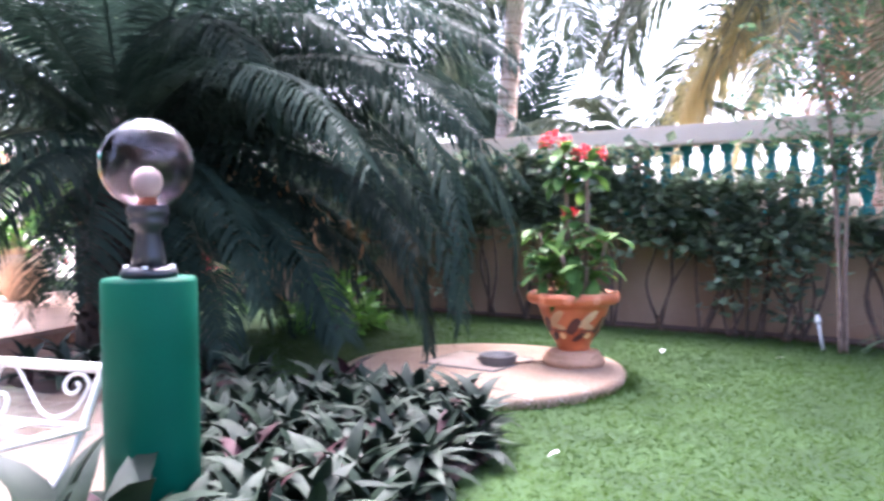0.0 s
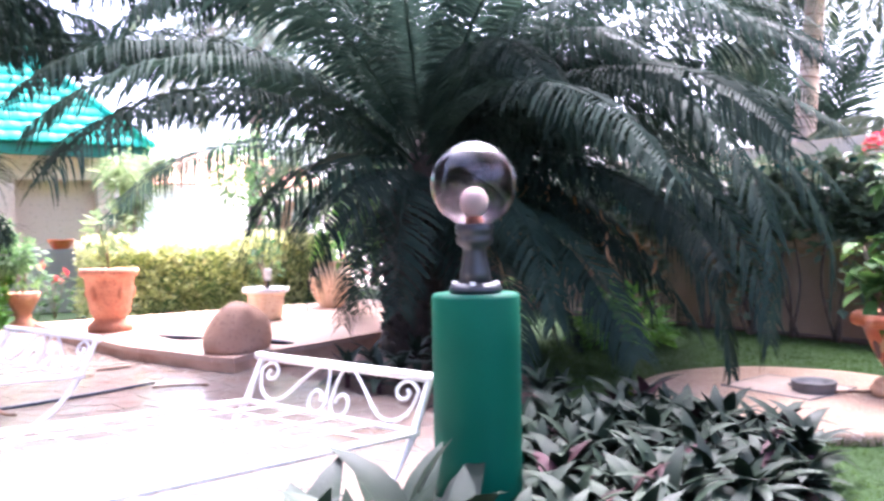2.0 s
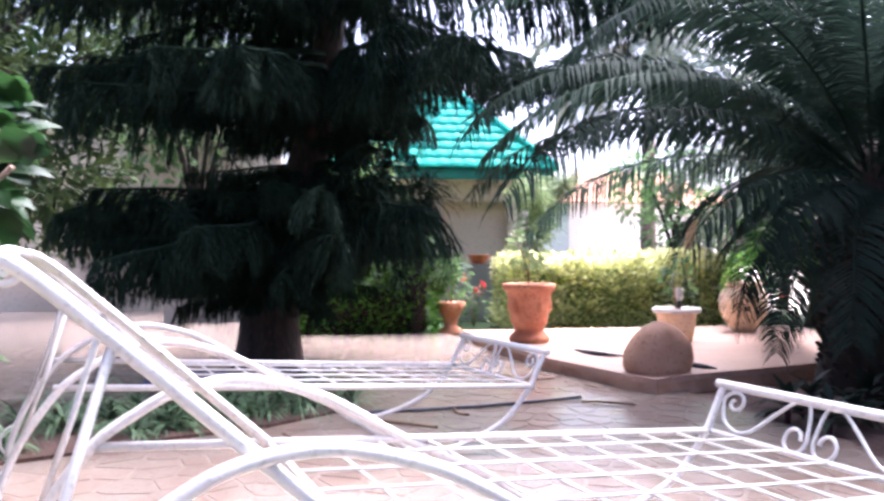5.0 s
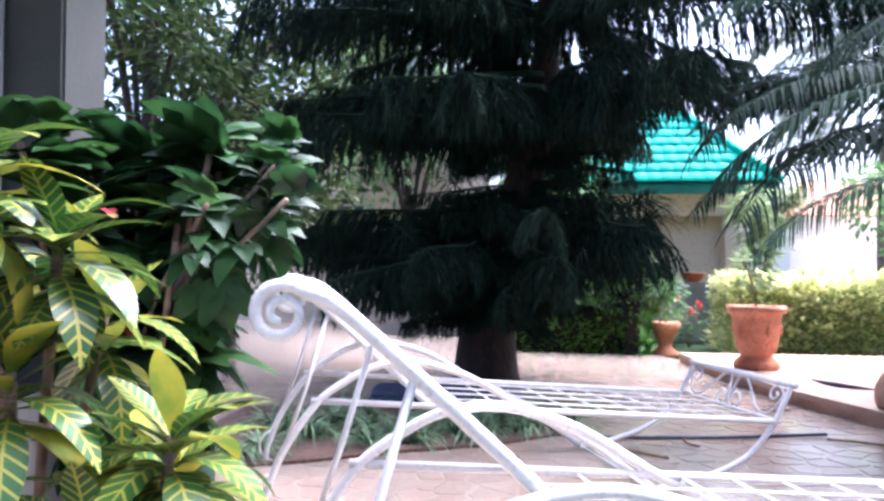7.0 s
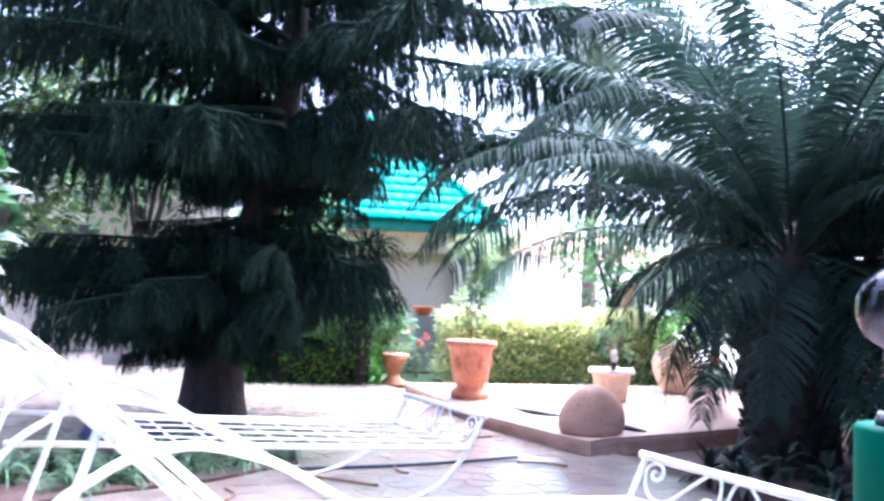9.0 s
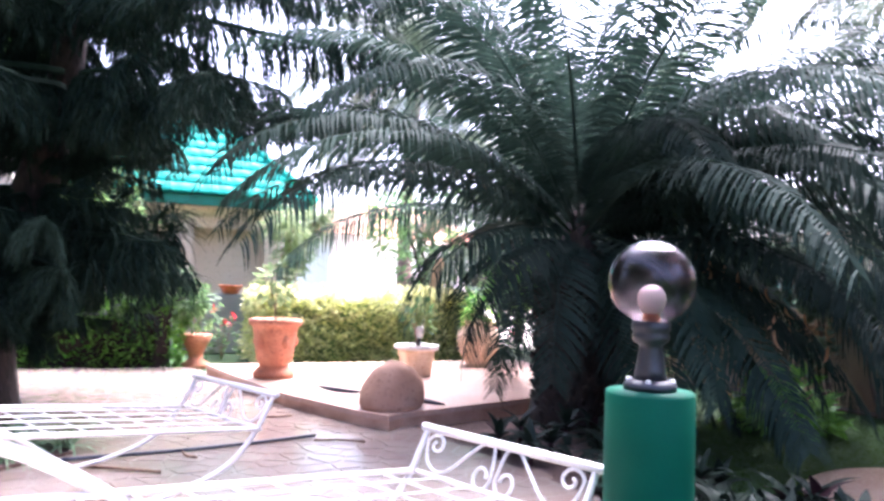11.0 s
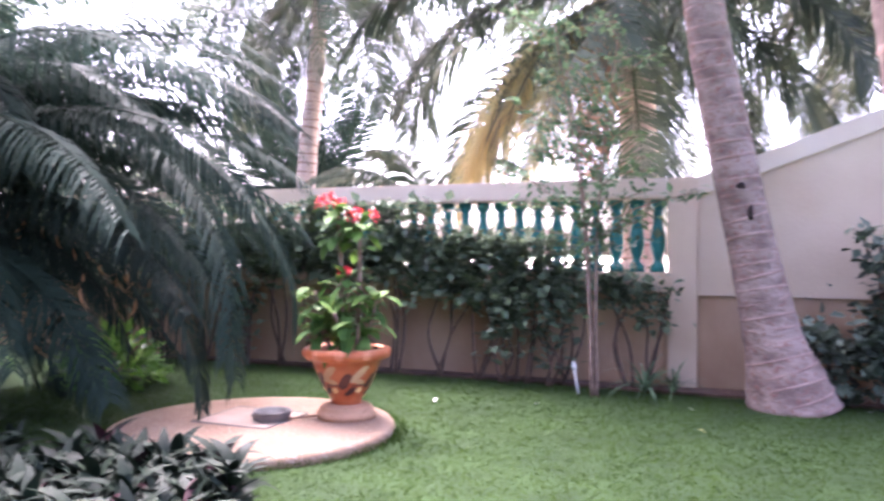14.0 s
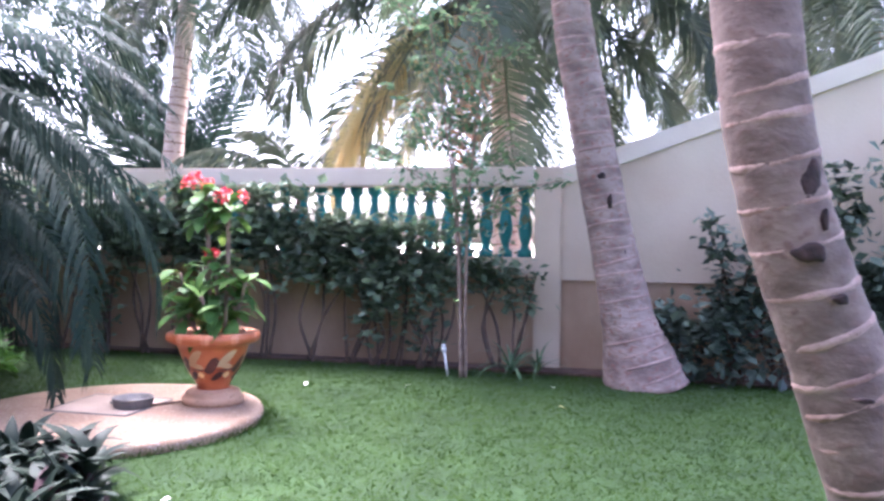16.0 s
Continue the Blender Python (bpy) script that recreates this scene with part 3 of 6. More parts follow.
def globe_mesh():
    V, F = [], []
    for R, flip in ((0.117, False), (0.1135, True)):
        rows = [(R * math.sin(a), 1.016 - R * math.cos(a)) for a in [0.36 + (math.pi - 0.362) * k / 26 for k in range(27)]]
        v, f = lathe(rows, 48)
        f = f[:-2]
        k = len(V)
        V += v
        F += [tuple(i + k for i in (reversed(q) if flip else q)) for q in f]
    n = 48
    k = 27 * n
    F += [(i, k + i, k + (i + 1) % n, (i + 1) % n) for i in range(n)]
    return mesh("globe", V, F, M_GLASS)


globe = part("globe", globe_mesh(), lamp_post, label="smoked glass globe")
part("bulb", mesh("bulb", *lathe([(0.018, 0.928), (0.029, 0.938), (0.0365, 0.954), (0.0385, 0.969), (0.036, 0.984), (0.028, 0.998), (0.014, 1.007), (0.003, 1.009)], 24), M_BULB), lamp_post, label="white opal bulb")
part("socket", mesh("socket", *lathe([(0.022, 0.90), (0.024, 0.915), (0.020, 0.932), (0.012, 0.936)], 20), M_BRASS), lamp_post)

# ---- sun loungers ----


def spiral(cy, cz, r0, r1, a0, turns, n=26):
    return [(cy + (r0 + (r1 - r0) * k / n) * math.cos(a0 + turns * 2 * math.pi * k / n), cz + (r0 + (r1 - r0) * k / n) * math.sin(a0 + turns * 2 * math.pi * k / n)) for k in range(n + 1)]


def lounger(m, label):
    """Wrought-iron lounger: the foot at the origin, the head towards +y."""
    w = 0.383
    t = thing("sun_lounger", label, "sun lounger", m, group="sun loungers on the terrace")

    def bz(y):
        return 0.257 + 0.076 * y
    part("foot_bar", mesh("foot_bar", *tube([(-w - 0.03, -0.02, 0.41), (-w - 0.026, -0.02, 0.41), (w + 0.026, -0.02, 0.41), (w + 0.03, -0.02, 0.41)], [0.010, 0.015, 0.015, 0.010], 12), M_WHITE), t)
    part("end_rail", mesh("end_rail", *tube([(-w, 0.045, bz(0.045)), (w, 0.045, bz(0.045))], 0.010, 8), M_WHITE), t)
    for s in (-1, 1):
        x = s * w
        leg = smooth_line([(x, -0.02, 0.405), (x, 0.02, 0.33), (x, 0.063, 0.255), (x, 0.165, 0.143), (x, 0.27, 0.085), (x, 0.42, 0.04), (x, 0.60, 0.012)])
        part("foot_leg", mesh("foot_leg", *tube(leg, 0.0115, 8), M_WHITE), t)
        part("bed_rail", mesh("bed_rail", *tube([(x, 0.04, bz(0.04)), (x, 1.95, bz(1.95))], 0.0115, 8), M_WHITE), t)
        arch = smooth_line([(x, y, z) for y, z in ((0.60, 0.012), (0.72, 0.10), (0.90, 0.222), (1.13, 0.340), (1.28, 0.432), (1.40, 0.492), (1.57, 0.537), (1.72, 0.523), (1.83, 0.470), (1.93, 0.395), (2.04, 0.24), (2.10, 0.10), (2.12, 0.012))], 6)
        part("arch", mesh("arch", *tube(arch, 0.0135, 9), M_WHITE), t)
        sp = spiral(2.094, 0.821, 0.046, 0.011, radians(126), -1.6, 36)
        rail = [(1.51, 0.372), (1.66, 0.512), (1.83, 0.671), (1.97, 0.799), (2.025, 0.842)]
        pts = smooth_line([(x * 0.96, y, z) for y, z in rail + [sp[0]]], 5) + [(x * 0.96, y, z) for y, z in sp[1:]]
        part("back_rail", mesh("back_rail", *tube(pts, [0.013] * 24 + [0.0105 - 0.0045 * i / (len(pts) - 25) for i in range(len(pts) - 24)], 10), M_WHITE), t)
        V, F = [], []
        line = pts[1:23]
        for i, p in enumerate(line):
            d = (Vector(line[min(i + 1, 21)]) - Vector(line[max(i - 1, 0)])).normalized()
            n = Vector((0, -d.z, d.y))
            for dx, h in ((0.012, 0.006), (0.034, 0.006), (0.034, 0.001), (0.012, 0.001)):
                V.append((p[0] - s * dx, p[1] + n.y * h, p[2] + n.z * h))
            if i:
                F += [(4 * i - 4 + a, 4 * i - 4 + (a + 1) % 4, 4 * i + (a + 1) % 4, 4 * i + a) for a in range(4)]
        F += [(3, 2, 1, 0), (84, 85, 86, 87)]
        part("flat_bar", mesh("flat_bar", V, F, M_WORN, False), t, label="flat bar with chipped white paint")
        part("strut", mesh("strut", *tube([(x * 0.96, 1.89, 0.724), (x, 1.97, 0.45), (x, 2.045, 0.232)], 0.008, 7), M_WHITE), t)
        ring = [(x, 2.09 + 0.055 * math.sin(a), 0.078 + 0.066 * math.cos(a)) for a in [math.pi * k / 9 for k in range(10)]]
        part("foot_ring", mesh("foot_ring", *tube(ring, 0.005, 6), M_WHITE), t)
    part("back_top_bar", mesh("back_top_bar", *tube([(-w * 0.96, 2.072, 0.858), (w * 0.96, 2.072, 0.858)], 0.008, 8), M_WHITE), t)
    part("hinge_bar", mesh("hinge_bar", *tube([(-w, 1.51, bz(1.51)), (w, 1.51, bz(1.51))], 0.009, 8), M_WHITE), t)
    part("axle", mesh("axle", *tube([(-w, 0.60, 0.012), (w, 0.60, 0.012)], 0.007, 8), M_WHITE), t)
    for k in range(4):
        x = -w + (k + 1) * 2 * w / 5
        part("long_bar", mesh("long_bar", *tube([(x, 0.05, bz(0.05) + 0.005), (x, 1.51, bz(1.51) + 0.005)], 0.0042, 6), M_WHITE), t)
    for k in range(9):
        y = 0.045 + 0.146 * (k + 1)
        part("cross_bar", mesh("cross_bar", *tube([(-w, y, bz(y) - 0.004), (w, y, bz(y) - 0.004)], 0.0042, 6), M_WHITE), t)
    for s in (-1, 1):       # two mirrored S-scrolls under the foot bar
        q = 0.89
        path = [(0.012, 0.10), (0.032, 0.155), (0.085, 0.165), (0.155, 0.11), (0.24, 0.035), (0.31, 0.018), (0.375, 0.05), (0.40, 0.105)]
        curl_a = [(0.062 + 0.05 * math.cos(a) * (1 - 0.5 * k / 14), 0.045 + 0.052 * math.sin(a) * (1 - 0.5 * k / 14)) for k, a in enumerate([math.pi - 0.3 + 2 * math.pi * k / 12 * 0.9 for k in range(15)])]
        curl_b = [(0.345 + 0.055 * math.cos(a) * (1 - 0.055 * k), 0.115 + 0.045 * math.sin(a) * (1 - 0.055 * k)) for k, a in enumerate([2 * math.pi * k / 12 for k in range(15)])]
        pts = list(reversed(curl_a)) + path[1:-1] + curl_b
        line = smooth_line([(s * px * q, 0.045 - 0.42 * pz * 0.86, 0.262 + pz * 0.86) for px, pz in pts], 3)
        part("scroll", mesh("scroll", *tube(line, 0.0058, 6), M_WHITE), t)
    return t


lounger(pose(-2.052, 1.517, PAT_Z, 0, 0, 196.2), "white wrought-iron sun lounger with scrolled ends beside the lamp post")
lounger(pose(-3.70, 0.925, PAT_Z + 0.004, 0, 0, 198.5), "white wrought-iron sun lounger beside the conifer bed")

# ---- pots, boulder ----


def pot(name, label, m, profile, material, group=""):
    t = thing(name, label, "plant pot", m, group)
    part("body", mesh("body", *lathe(profile, 40, 0.012), material), t)
    return t


def soil_disc(t, r, z):
    part("soil", mesh("soil", *lathe([(r, z - 0.01), (r * 0.98, z), (r * 0.5, z + 0.012), (0.005, z + 0.016)], 24), M_SOIL), t)


BOWL = [(0.158, 0), (0.162, 0.02), (0.155, 0.042), (0.125, 0.052), (0.092, 0.075), (0.088, 0.10), (0.10, 0.125), (0.135, 0.18), (0.168, 0.25), (0.190, 0.31), (0.200, 0.335),
        (0.238, 0.345), (0.252, 0.357), (0.255, 0.380), (0.248, 0.398), (0.225, 0.402), (0.208, 0.395), (0.198, 0.37), (0.01, 0.365)]
flower_pot = thing("flower_pot", "orange glazed footed pot painted with dark and ochre leaves", "plant pot", pose(-1.53, 4.37, 0.056))
part("bowl", mesh("bowl", *lathe(BOWL[8 - 4:], 44), M_TERRA_OR), flower_pot)
part("rim", mesh("rim", *lathe([(0.205, 0.338), (0.243, 0.346), (0.258, 0.358), (0.261, 0.381), (0.252, 0.402), (0.226, 0.406), (0.212, 0.400)], 10), M_RIMOR, False), flower_pot, label="faceted lighter orange rim")
part("foot", mesh("foot", *lathe([(0.168, 0), (0.172, 0.022), (0.166, 0.04), (0.150, 0.046), (0.152, 0.062), (0.138, 0.074), (0.105, 0.084)], 40), M_POTFOOT), flower_pot, label="plain terracotta foot")


def bowl_r(z):
    for (r0, z0), (r1, z1) in zip(BOWL, BOWL[1:]):
        if z0 <= z <= z1 and z1 > z0:
            return r0 + (r1 - r0) * (z - z0) / (z1 - z0)
    return 0.19


def motif(a0, zc, la, lz, tilt, material, label):
    V, F = [], []
    n = 8
    for k in range(n + 1):
        u = -1 + 2 * k / n
        w = (1 - u * u) ** 0.8 * (1 + 0.25 * u)
        for s in (-1, 0, 1):
            a = a0 + la * u
            z = min(0.33, max(0.112, zc + tilt * u + s * w * lz))
            r = bowl_r(z) + 0.0025
            V.append((r * math.cos(a), r * math.sin(a), z))
    for k in range(n):
        for s in range(2):
            i = k * 3 + s
            F.append((i, i + 3, i + 4, i + 1))
    part("painted_leaf", mesh("painted_leaf", V, F, material), flower_pot, label=label)


for k in range(6):
    a = k * math.pi / 3 - 2.2
    motif(a, 0.225, 0.26, 0.042, 0.03, M_PAINT_DK, "dark painted leaf")
    motif(a + 0.45, 0.265, 0.34, 0.030, 0.045, M_PAINT_CR, "cream painted wing")
    motif(a + 0.50, 0.225, 0.30, 0.016, -0.01, M_PAINT_CR, "cream painted wing")
    motif(a + 0.52, 0.203, 0.40, 0.005, 0.0, M_PAINT_DK, "dark painted line")
    motif(a + 0.22, 0.165, 0.28, 0.022, 0.02, M_PAINT_DK, "dark painted leaf")
    motif(a + 0.60, 0.172, 0.16, 0.018, 0.0, M_PAINT_YE, "ochre painted leaf")
soil_disc(flower_pot, 0.195, 0.372)

TALL = [(0.155, 0), (0.165, 0.03), (0.15, 0.06), (0.115, 0.09), (0.12, 0.12), (0.14, 0.14), (0.15, 0.20), (0.172, 0.36), (0.18, 0.405), (0.205, 0.415), (0.213, 0.44), (0.206, 0.465), (0.185, 0.465), (0.175, 0.43), (0.01, 0.425)]
urn_planter = pot("urn_planter", "tall terracotta urn with moulded ornament on the terrace", pose(-6.52, 1.82, PLAT_Z) @ Matrix.Scale(1.09, 4), TALL, M_TERRA)
for k in range(5):
    a = k * 2 * math.pi / 5 + 0.3
    V, F = lathe([(0.012, -0.05), (0.03, -0.02), (0.026, 0.03), (0.008, 0.06)], 10)
    part("ornament", mesh("ornament", V, F, M_TERRA), urn_planter, pose(0.158 * math.cos(a), 0.158 * math.sin(a), 0.29))
soil_disc(urn_planter, 0.176, 0.432)
white_pot = pot("white_rimmed_pot", "cream bucket-shaped pot with a white rim behind the boulder", pose(-6.4, 3.12, PLAT_Z) @ Matrix.Scale(1.08, 4),
                [(0.125, 0), (0.13, 0.01), (0.155, 0.20), (0.16, 0.225), (0.185, 0.228), (0.19, 0.25), (0.185, 0.262), (0.165, 0.262), (0.16, 0.235), (0.01, 0.23)], M_CREAMPOT)
soil_disc(white_pot, 0.16, 0.237)
part("rim", mesh("rim", *lathe([(0.187, 0.228), (0.194, 0.24), (0.190, 0.266), (0.164, 0.266), (0.162, 0.24)], 40), M_CHALK), white_pot, label="white rim")
cream_urn = pot("cream_urn", "round-bellied cream clay urn with small relief dots", pose(-7.05, 4.12, PLAT_Z) @ Matrix.Scale(1.08, 4),
                [(0.10, 0), (0.11, 0.015), (0.16, 0.09), (0.20, 0.18), (0.215, 0.26), (0.205, 0.33), (0.17, 0.385), (0.15, 0.40), (0.155, 0.425), (0.175, 0.435), (0.17, 0.448), (0.14, 0.445), (0.13, 0.40), (0.01, 0.39)], M_CREAMPOT)
soil_disc(cream_urn, 0.14, 0.405)

bm = bmesh.new()
bmesh.ops.create_icosphere(bm, subdivisions=4, radius=1)
for v in bm.verts:
    c = v.co.normalized()
    k = 1 + 0.10 * noise.noise(c * 1.3) + 0.03 * noise.noise(c * 3.5)
    v.co = Vector((c.x * 0.19 * k * (1 - 0.20 * c.z), c.y * 0.225 * k * (1 - 0.26 * c.z), (c.z * 0.19 + 0.028 * c.y) * k))
    v.co.z = max(v.co.z, -0.105)
me = bpy.data.meshes.new("boulder")
bm.to_mesh(me)
bm.free()
me.materials.append(M_ROCK)
me.polygons.foreach_set("use_smooth", [True] * len(me.polygons))
boulder = thing("boulder", "smooth rounded brown boulder on the terrace edge", "boulder", pose(-4.76, 2.22, PLAT_Z + 0.112, 0, 0, 15) @ Matrix.Diagonal((1.02, 1.0, 1.08, 1)), data=me)

# ---- plants ----


def euphorbia(m, seed=3):
    """Bushy potted euphorbia: thick stems, leaf whorls, red flower heads on two tall stems."""
    r = random.Random(seed)
    t = thing("crown_of_thorns", "potted euphorbia with bright green leaves and red flower heads", "potted plant", m)
    leaves = []
    for s in range(3):
        V, F, UV = leaf_blade(0.145 + 0.018 * s, 0.034, 0.3 + 0.25 * s, 0.2, 6, shape=1.7)
        leaves.append(mesh("leaf", V, F, M_EUPH, uv=UV))
    stems = [((-0.10, -0.02), (-0.20, -0.03), 0.36), ((0.02, -0.08), (0.0, -0.15), 0.24), ((0.09, 0.0), (0.20, -0.02), 0.32), ((-0.03, 0.05), (-0.07, 0.02), 0.40), ((0.05, 0.06), (0.11, 0.02), 0.35),
             ((-0.06, -0.06), (-0.13, -0.12), 0.17), ((0.07, -0.05), (0.13, -0.11), 0.18), ((-0.02, 0.0), (-0.07, 0.0), 0.84), ((0.05, 0.02), (0.09, -0.02), 0.75), ((0.0, 0.02), (0.0, 0.0), 0.43)]
    for k, (a, b, h) in enumerate(stems):
        tall = h > 0.5
        part("stem", mesh("stem", *tube(smooth_line([(*a, 0), ((a[0] + b[0]) / 2 + 0.01, (a[1] + b[1]) / 2, h * 0.5), (*b, h)], 5), 0.013 if tall else 0.010, 7), M_TWIG), t)
        for j in range(26 if tall else 19):
            yaw, up = r.uniform(0, 360), r.uniform(-12, 58)
            z = h - (r.random() ** 1.6) * (0.22 if tall else h * 0.75)
            part("leaf", r.choice(leaves), t, pose(b[0] * z / h + a[0] * (1 - z / h), b[1] * z / h + a[1] * (1 - z / h), z, 0, -up, yaw))
    for cx, cy, cz in ((-0.17, 0.0, 0.87), (-0.05, 0.0, 0.86), (-0.11, -0.03, 0.89), (0.04, -0.02, 0.79), (0.16, 0.0, 0.79), (0.09, -0.05, 0.80), (0.0, 0.0, 0.475), (-0.05, 0.02, 0.465)):
        R = 0.036 if cz > 0.5 else 0.02

        def where(q, c=(cx, cy, cz), R=R):
            d = Vector((q.gauss(0, 1), q.gauss(0, 1), q.gauss(0, 1) + 0.3)).normalized()
            return Vector(c) + d * R * q.uniform(0.4, 1), d
        part("flower_head", mesh("flower_head", *leaf_cloud(60, where, 0.022, int(cx * 100) + 50, 1.0, 0), M_FLOWER, False), t, label="red flower head")
    return t


euphorbia(pose(-1.53, 4.37, 0.425))


def shrub_in_pot(name, label, m, stem_h, n, spread, leafsize, material, seed, up=0.3):
    t = thing(name, label, "potted plant", m)
    r = random.Random(seed)
    for k in range(4):
        a = r.uniform(0, 6.28)
        part("stem", mesh("stem", *tube(smooth_line([(0, 0, 0), (0.3 * spread * math.cos(a) * 0.5, 0.15 * spread * math.sin(a), stem_h * 0.5), (spread * 0.5 * math.cos(a), spread * 0.5 * math.sin(a), stem_h)]), 0.006, 6), M_TWIG), t)

    def where(q):
        d = Vector((q.gauss(0, 1), q.gauss(0, 1), q.gauss(0, 1))).normalized()
        p = Vector((0, 0, stem_h)) + Vector((d.x * spread, d.y * spread, d.z * spread * 1.1)) * q.uniform(0.3, 1) ** 0.6
        return p, d
    part("foliage", mesh("foliage", *leaf_cloud(n, where, leafsize, seed, 0.4), material, False), t)
    return t


shrub_in_pot("potted_dracaena", "small yellow-green potted shrub in the terracotta urn", pose(-6.52, 1.82, 0.60), 0.36, 110, 0.15, 0.11, M_FEATHER, 5)
shrub_in_pot("potted_shrub", "thin green potted shrub in the white-rimmed pot", pose(-6.4, 3.12, 0.39), 0.28, 60, 0.16, 0.10, M_FARLEAF, 6)
shrub_in_pot("potted_fern", "green leafy plant spilling from the cream urn", pose(-7.05, 4.12, 0.57), 0.12, 160, 0.20, 0.10, M_BRIGHT, 8)
bag = thing("garden_lamp", "small pale spotlight on a dark spike in the pot", "spotlight", pose(-6.3, 3.1, 0.385))
part("spike", mesh("spike", *tube([(0, 0, 0), (0.0, 0.0, 0.12)], 0.014, 8), M_BLACK), bag)
part("head", mesh("head", *lathe([(0.022, 0.11), (0.034, 0.14), (0.036, 0.20), (0.028, 0.22)], 14), M_CHALK), bag)


def rhoeo_meshes():
    out = []
    for k in range(4):
        V, F, UV = leaf_blade(0.135 + 0.018 * k, 0.022 + 0.002 * k, 0.25 + 0.15 * k, 0.30, 5, shape=0.7)
        out.append((mesh("leaf", V, F, M_RHOEO, uv=UV), mesh("leaf", V, F, M_RHOEOP, uv=UV)))
    return out


RH = rhoeo_meshes()
r = random.Random(21)
spots = [(-1.37, 1.32), (-1.31, 1.17), (-1.25, 1.03), (-1.20, 0.89), (-1.27, 1.40), (-1.13, 1.12)]
EDGE = [(-1.33, 1.5), (-1.12, 0.9), (-0.95, 0.7), (-0.9, 1.0), (-0.98, 2.0), (-1.12, 2.85), (-1.5, 3.1), (-2.15, 3.15), (-2.1, 2.3), (-1.75, 1.95)]
tries = 0
while len(spots) < 96 and tries < 6000:
    tries += 1
    x, y = r.uniform(-2.2, -0.95), r.uniform(0.95, 3.2)
    if not inside(x, y, EDGE) or math.hypot(x + 1.46, y - 1.64) < 0.2:
        continue
    if any(math.hypot(x - a, y - b) < 0.105 for a, b in spots):
        continue
    spots.append((x, y))
for k in range(30):
    x, y = r.uniform(-4.0, -2.2), r.uniform(2.45, 3.3)
    if inside(x, y, SOIL) and all(math.hypot(x - a, y - b) > 0.16 for a, b in spots) and math.hypot(x + 4.5, y - 3.42) > 0.4:
        spots.append((x, y))
for x, y in spots:
    big = 1.75 if y < 1.45 and x < -1.1 else 1.12
    t = thing("rhoeo_plant", "grey-green rhoeo rosette with purple undersides in the bed", "plant", pose(x, y, 0.02, 0, 0, r.uniform(0, 360)) @ Matrix.Scale(big, 4), group="rhoeo border")
    n = r.randint(13, 17)
    lift = r.uniform(0.03, 0.10) * (1.25 if y < 1.45 else 1.0)
    for k in range(n):
        tilt = 80 - 75 * (k / n) ** 0.8 + r.uniform(-9, 9)
        part("leaf", RH[r.randrange(4)][1 if r.random() < 0.04 else 0], t, pose(0, 0, lift * (0.4 + 0.6 * (1 - k / n)), 0, -tilt, k * 137.5 + r.uniform(-15, 15)))
    part("stem", mesh("stem", *tube([(0, 0, -0.01), (0, 0, lift + 0.01)], 0.014, 6), M_RHOEOP), t)


def spider(x, y, s, seed):
    r = random.Random(seed)
    V, F = [], []
    for k in range(26):
        v, f, _ = leaf_blade(s * r.uniform(0.7, 1.2), 0.007, r.uniform(0.7, 1.6), 0.3, 5, shape=0.5)
        c = moved((v, f), pose(0, 0, 0, 0, -r.uniform(25, 85), r.uniform(0, 360)))
        V, F = join((V, F), c)
    return thing("spider_plant", "striped green spider plant in the conifer bed", "plant", pose(x, y, PAT_Z + 0.01), group="spider plants", data=mesh("spider_plant", V, F, M_SPIDER, False))


r = random.Random(4)
for k in range(46):
    f = k / 45
    back = r.random() ** 1.4 * 0.75
    spider(-3.30 - 0.95 * f - 0.08 - back, -1.36 + 1.55 * f + r.uniform(-0.06, 0.06) - 0.25 * back, r.uniform(0.22, 0.34), 60 + k)

# ---- cycad ----
cycad = thing("cycad", "large old cycad with a dark trunk and arching feather leaves", "cycad", pose(-4.43, 3.51, 0.02))
tr = [(0.33, -0.05), (0.31, 0.1), (0.28, 0.3), (0.27, 0.7), (0.28, 1.02), (0.24, 1.16), (0.13, 1.32), (0.08, 1.48), (0.03, 1.60)]
core = lathe(tr, 22, 0.12)
r = random.Random(9)
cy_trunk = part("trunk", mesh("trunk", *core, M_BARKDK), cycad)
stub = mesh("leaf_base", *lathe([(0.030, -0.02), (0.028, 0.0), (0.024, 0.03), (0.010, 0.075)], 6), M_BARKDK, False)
for k in range(210):
    z = 0.05 + 1.08 * k / 210
    a = k * 2.399
    part("leaf_base", stub, cy_trunk, pose(0.265 * math.cos(a), 0.265 * math.sin(a), z) @ pose(0, 0, 0, 0, 0, math.degrees(a)) @ pose(0, 0, 0, 0, 55 + r.uniform(-15, 15), 0))
CYCAD_AGES = [(80, 56, 2.5, 4), (63, 72, 2.8, 9), (54, 84, 2.9, 11), (40, 84, 2.95, 12), (26, 76, 2.85, 12), (10, 62, 2.5, 10), (-8, 56, 2.2, 9)]
COMBED = dict(bare=0.07, ragged=0.14, loose=0.9, stalk=0.7)
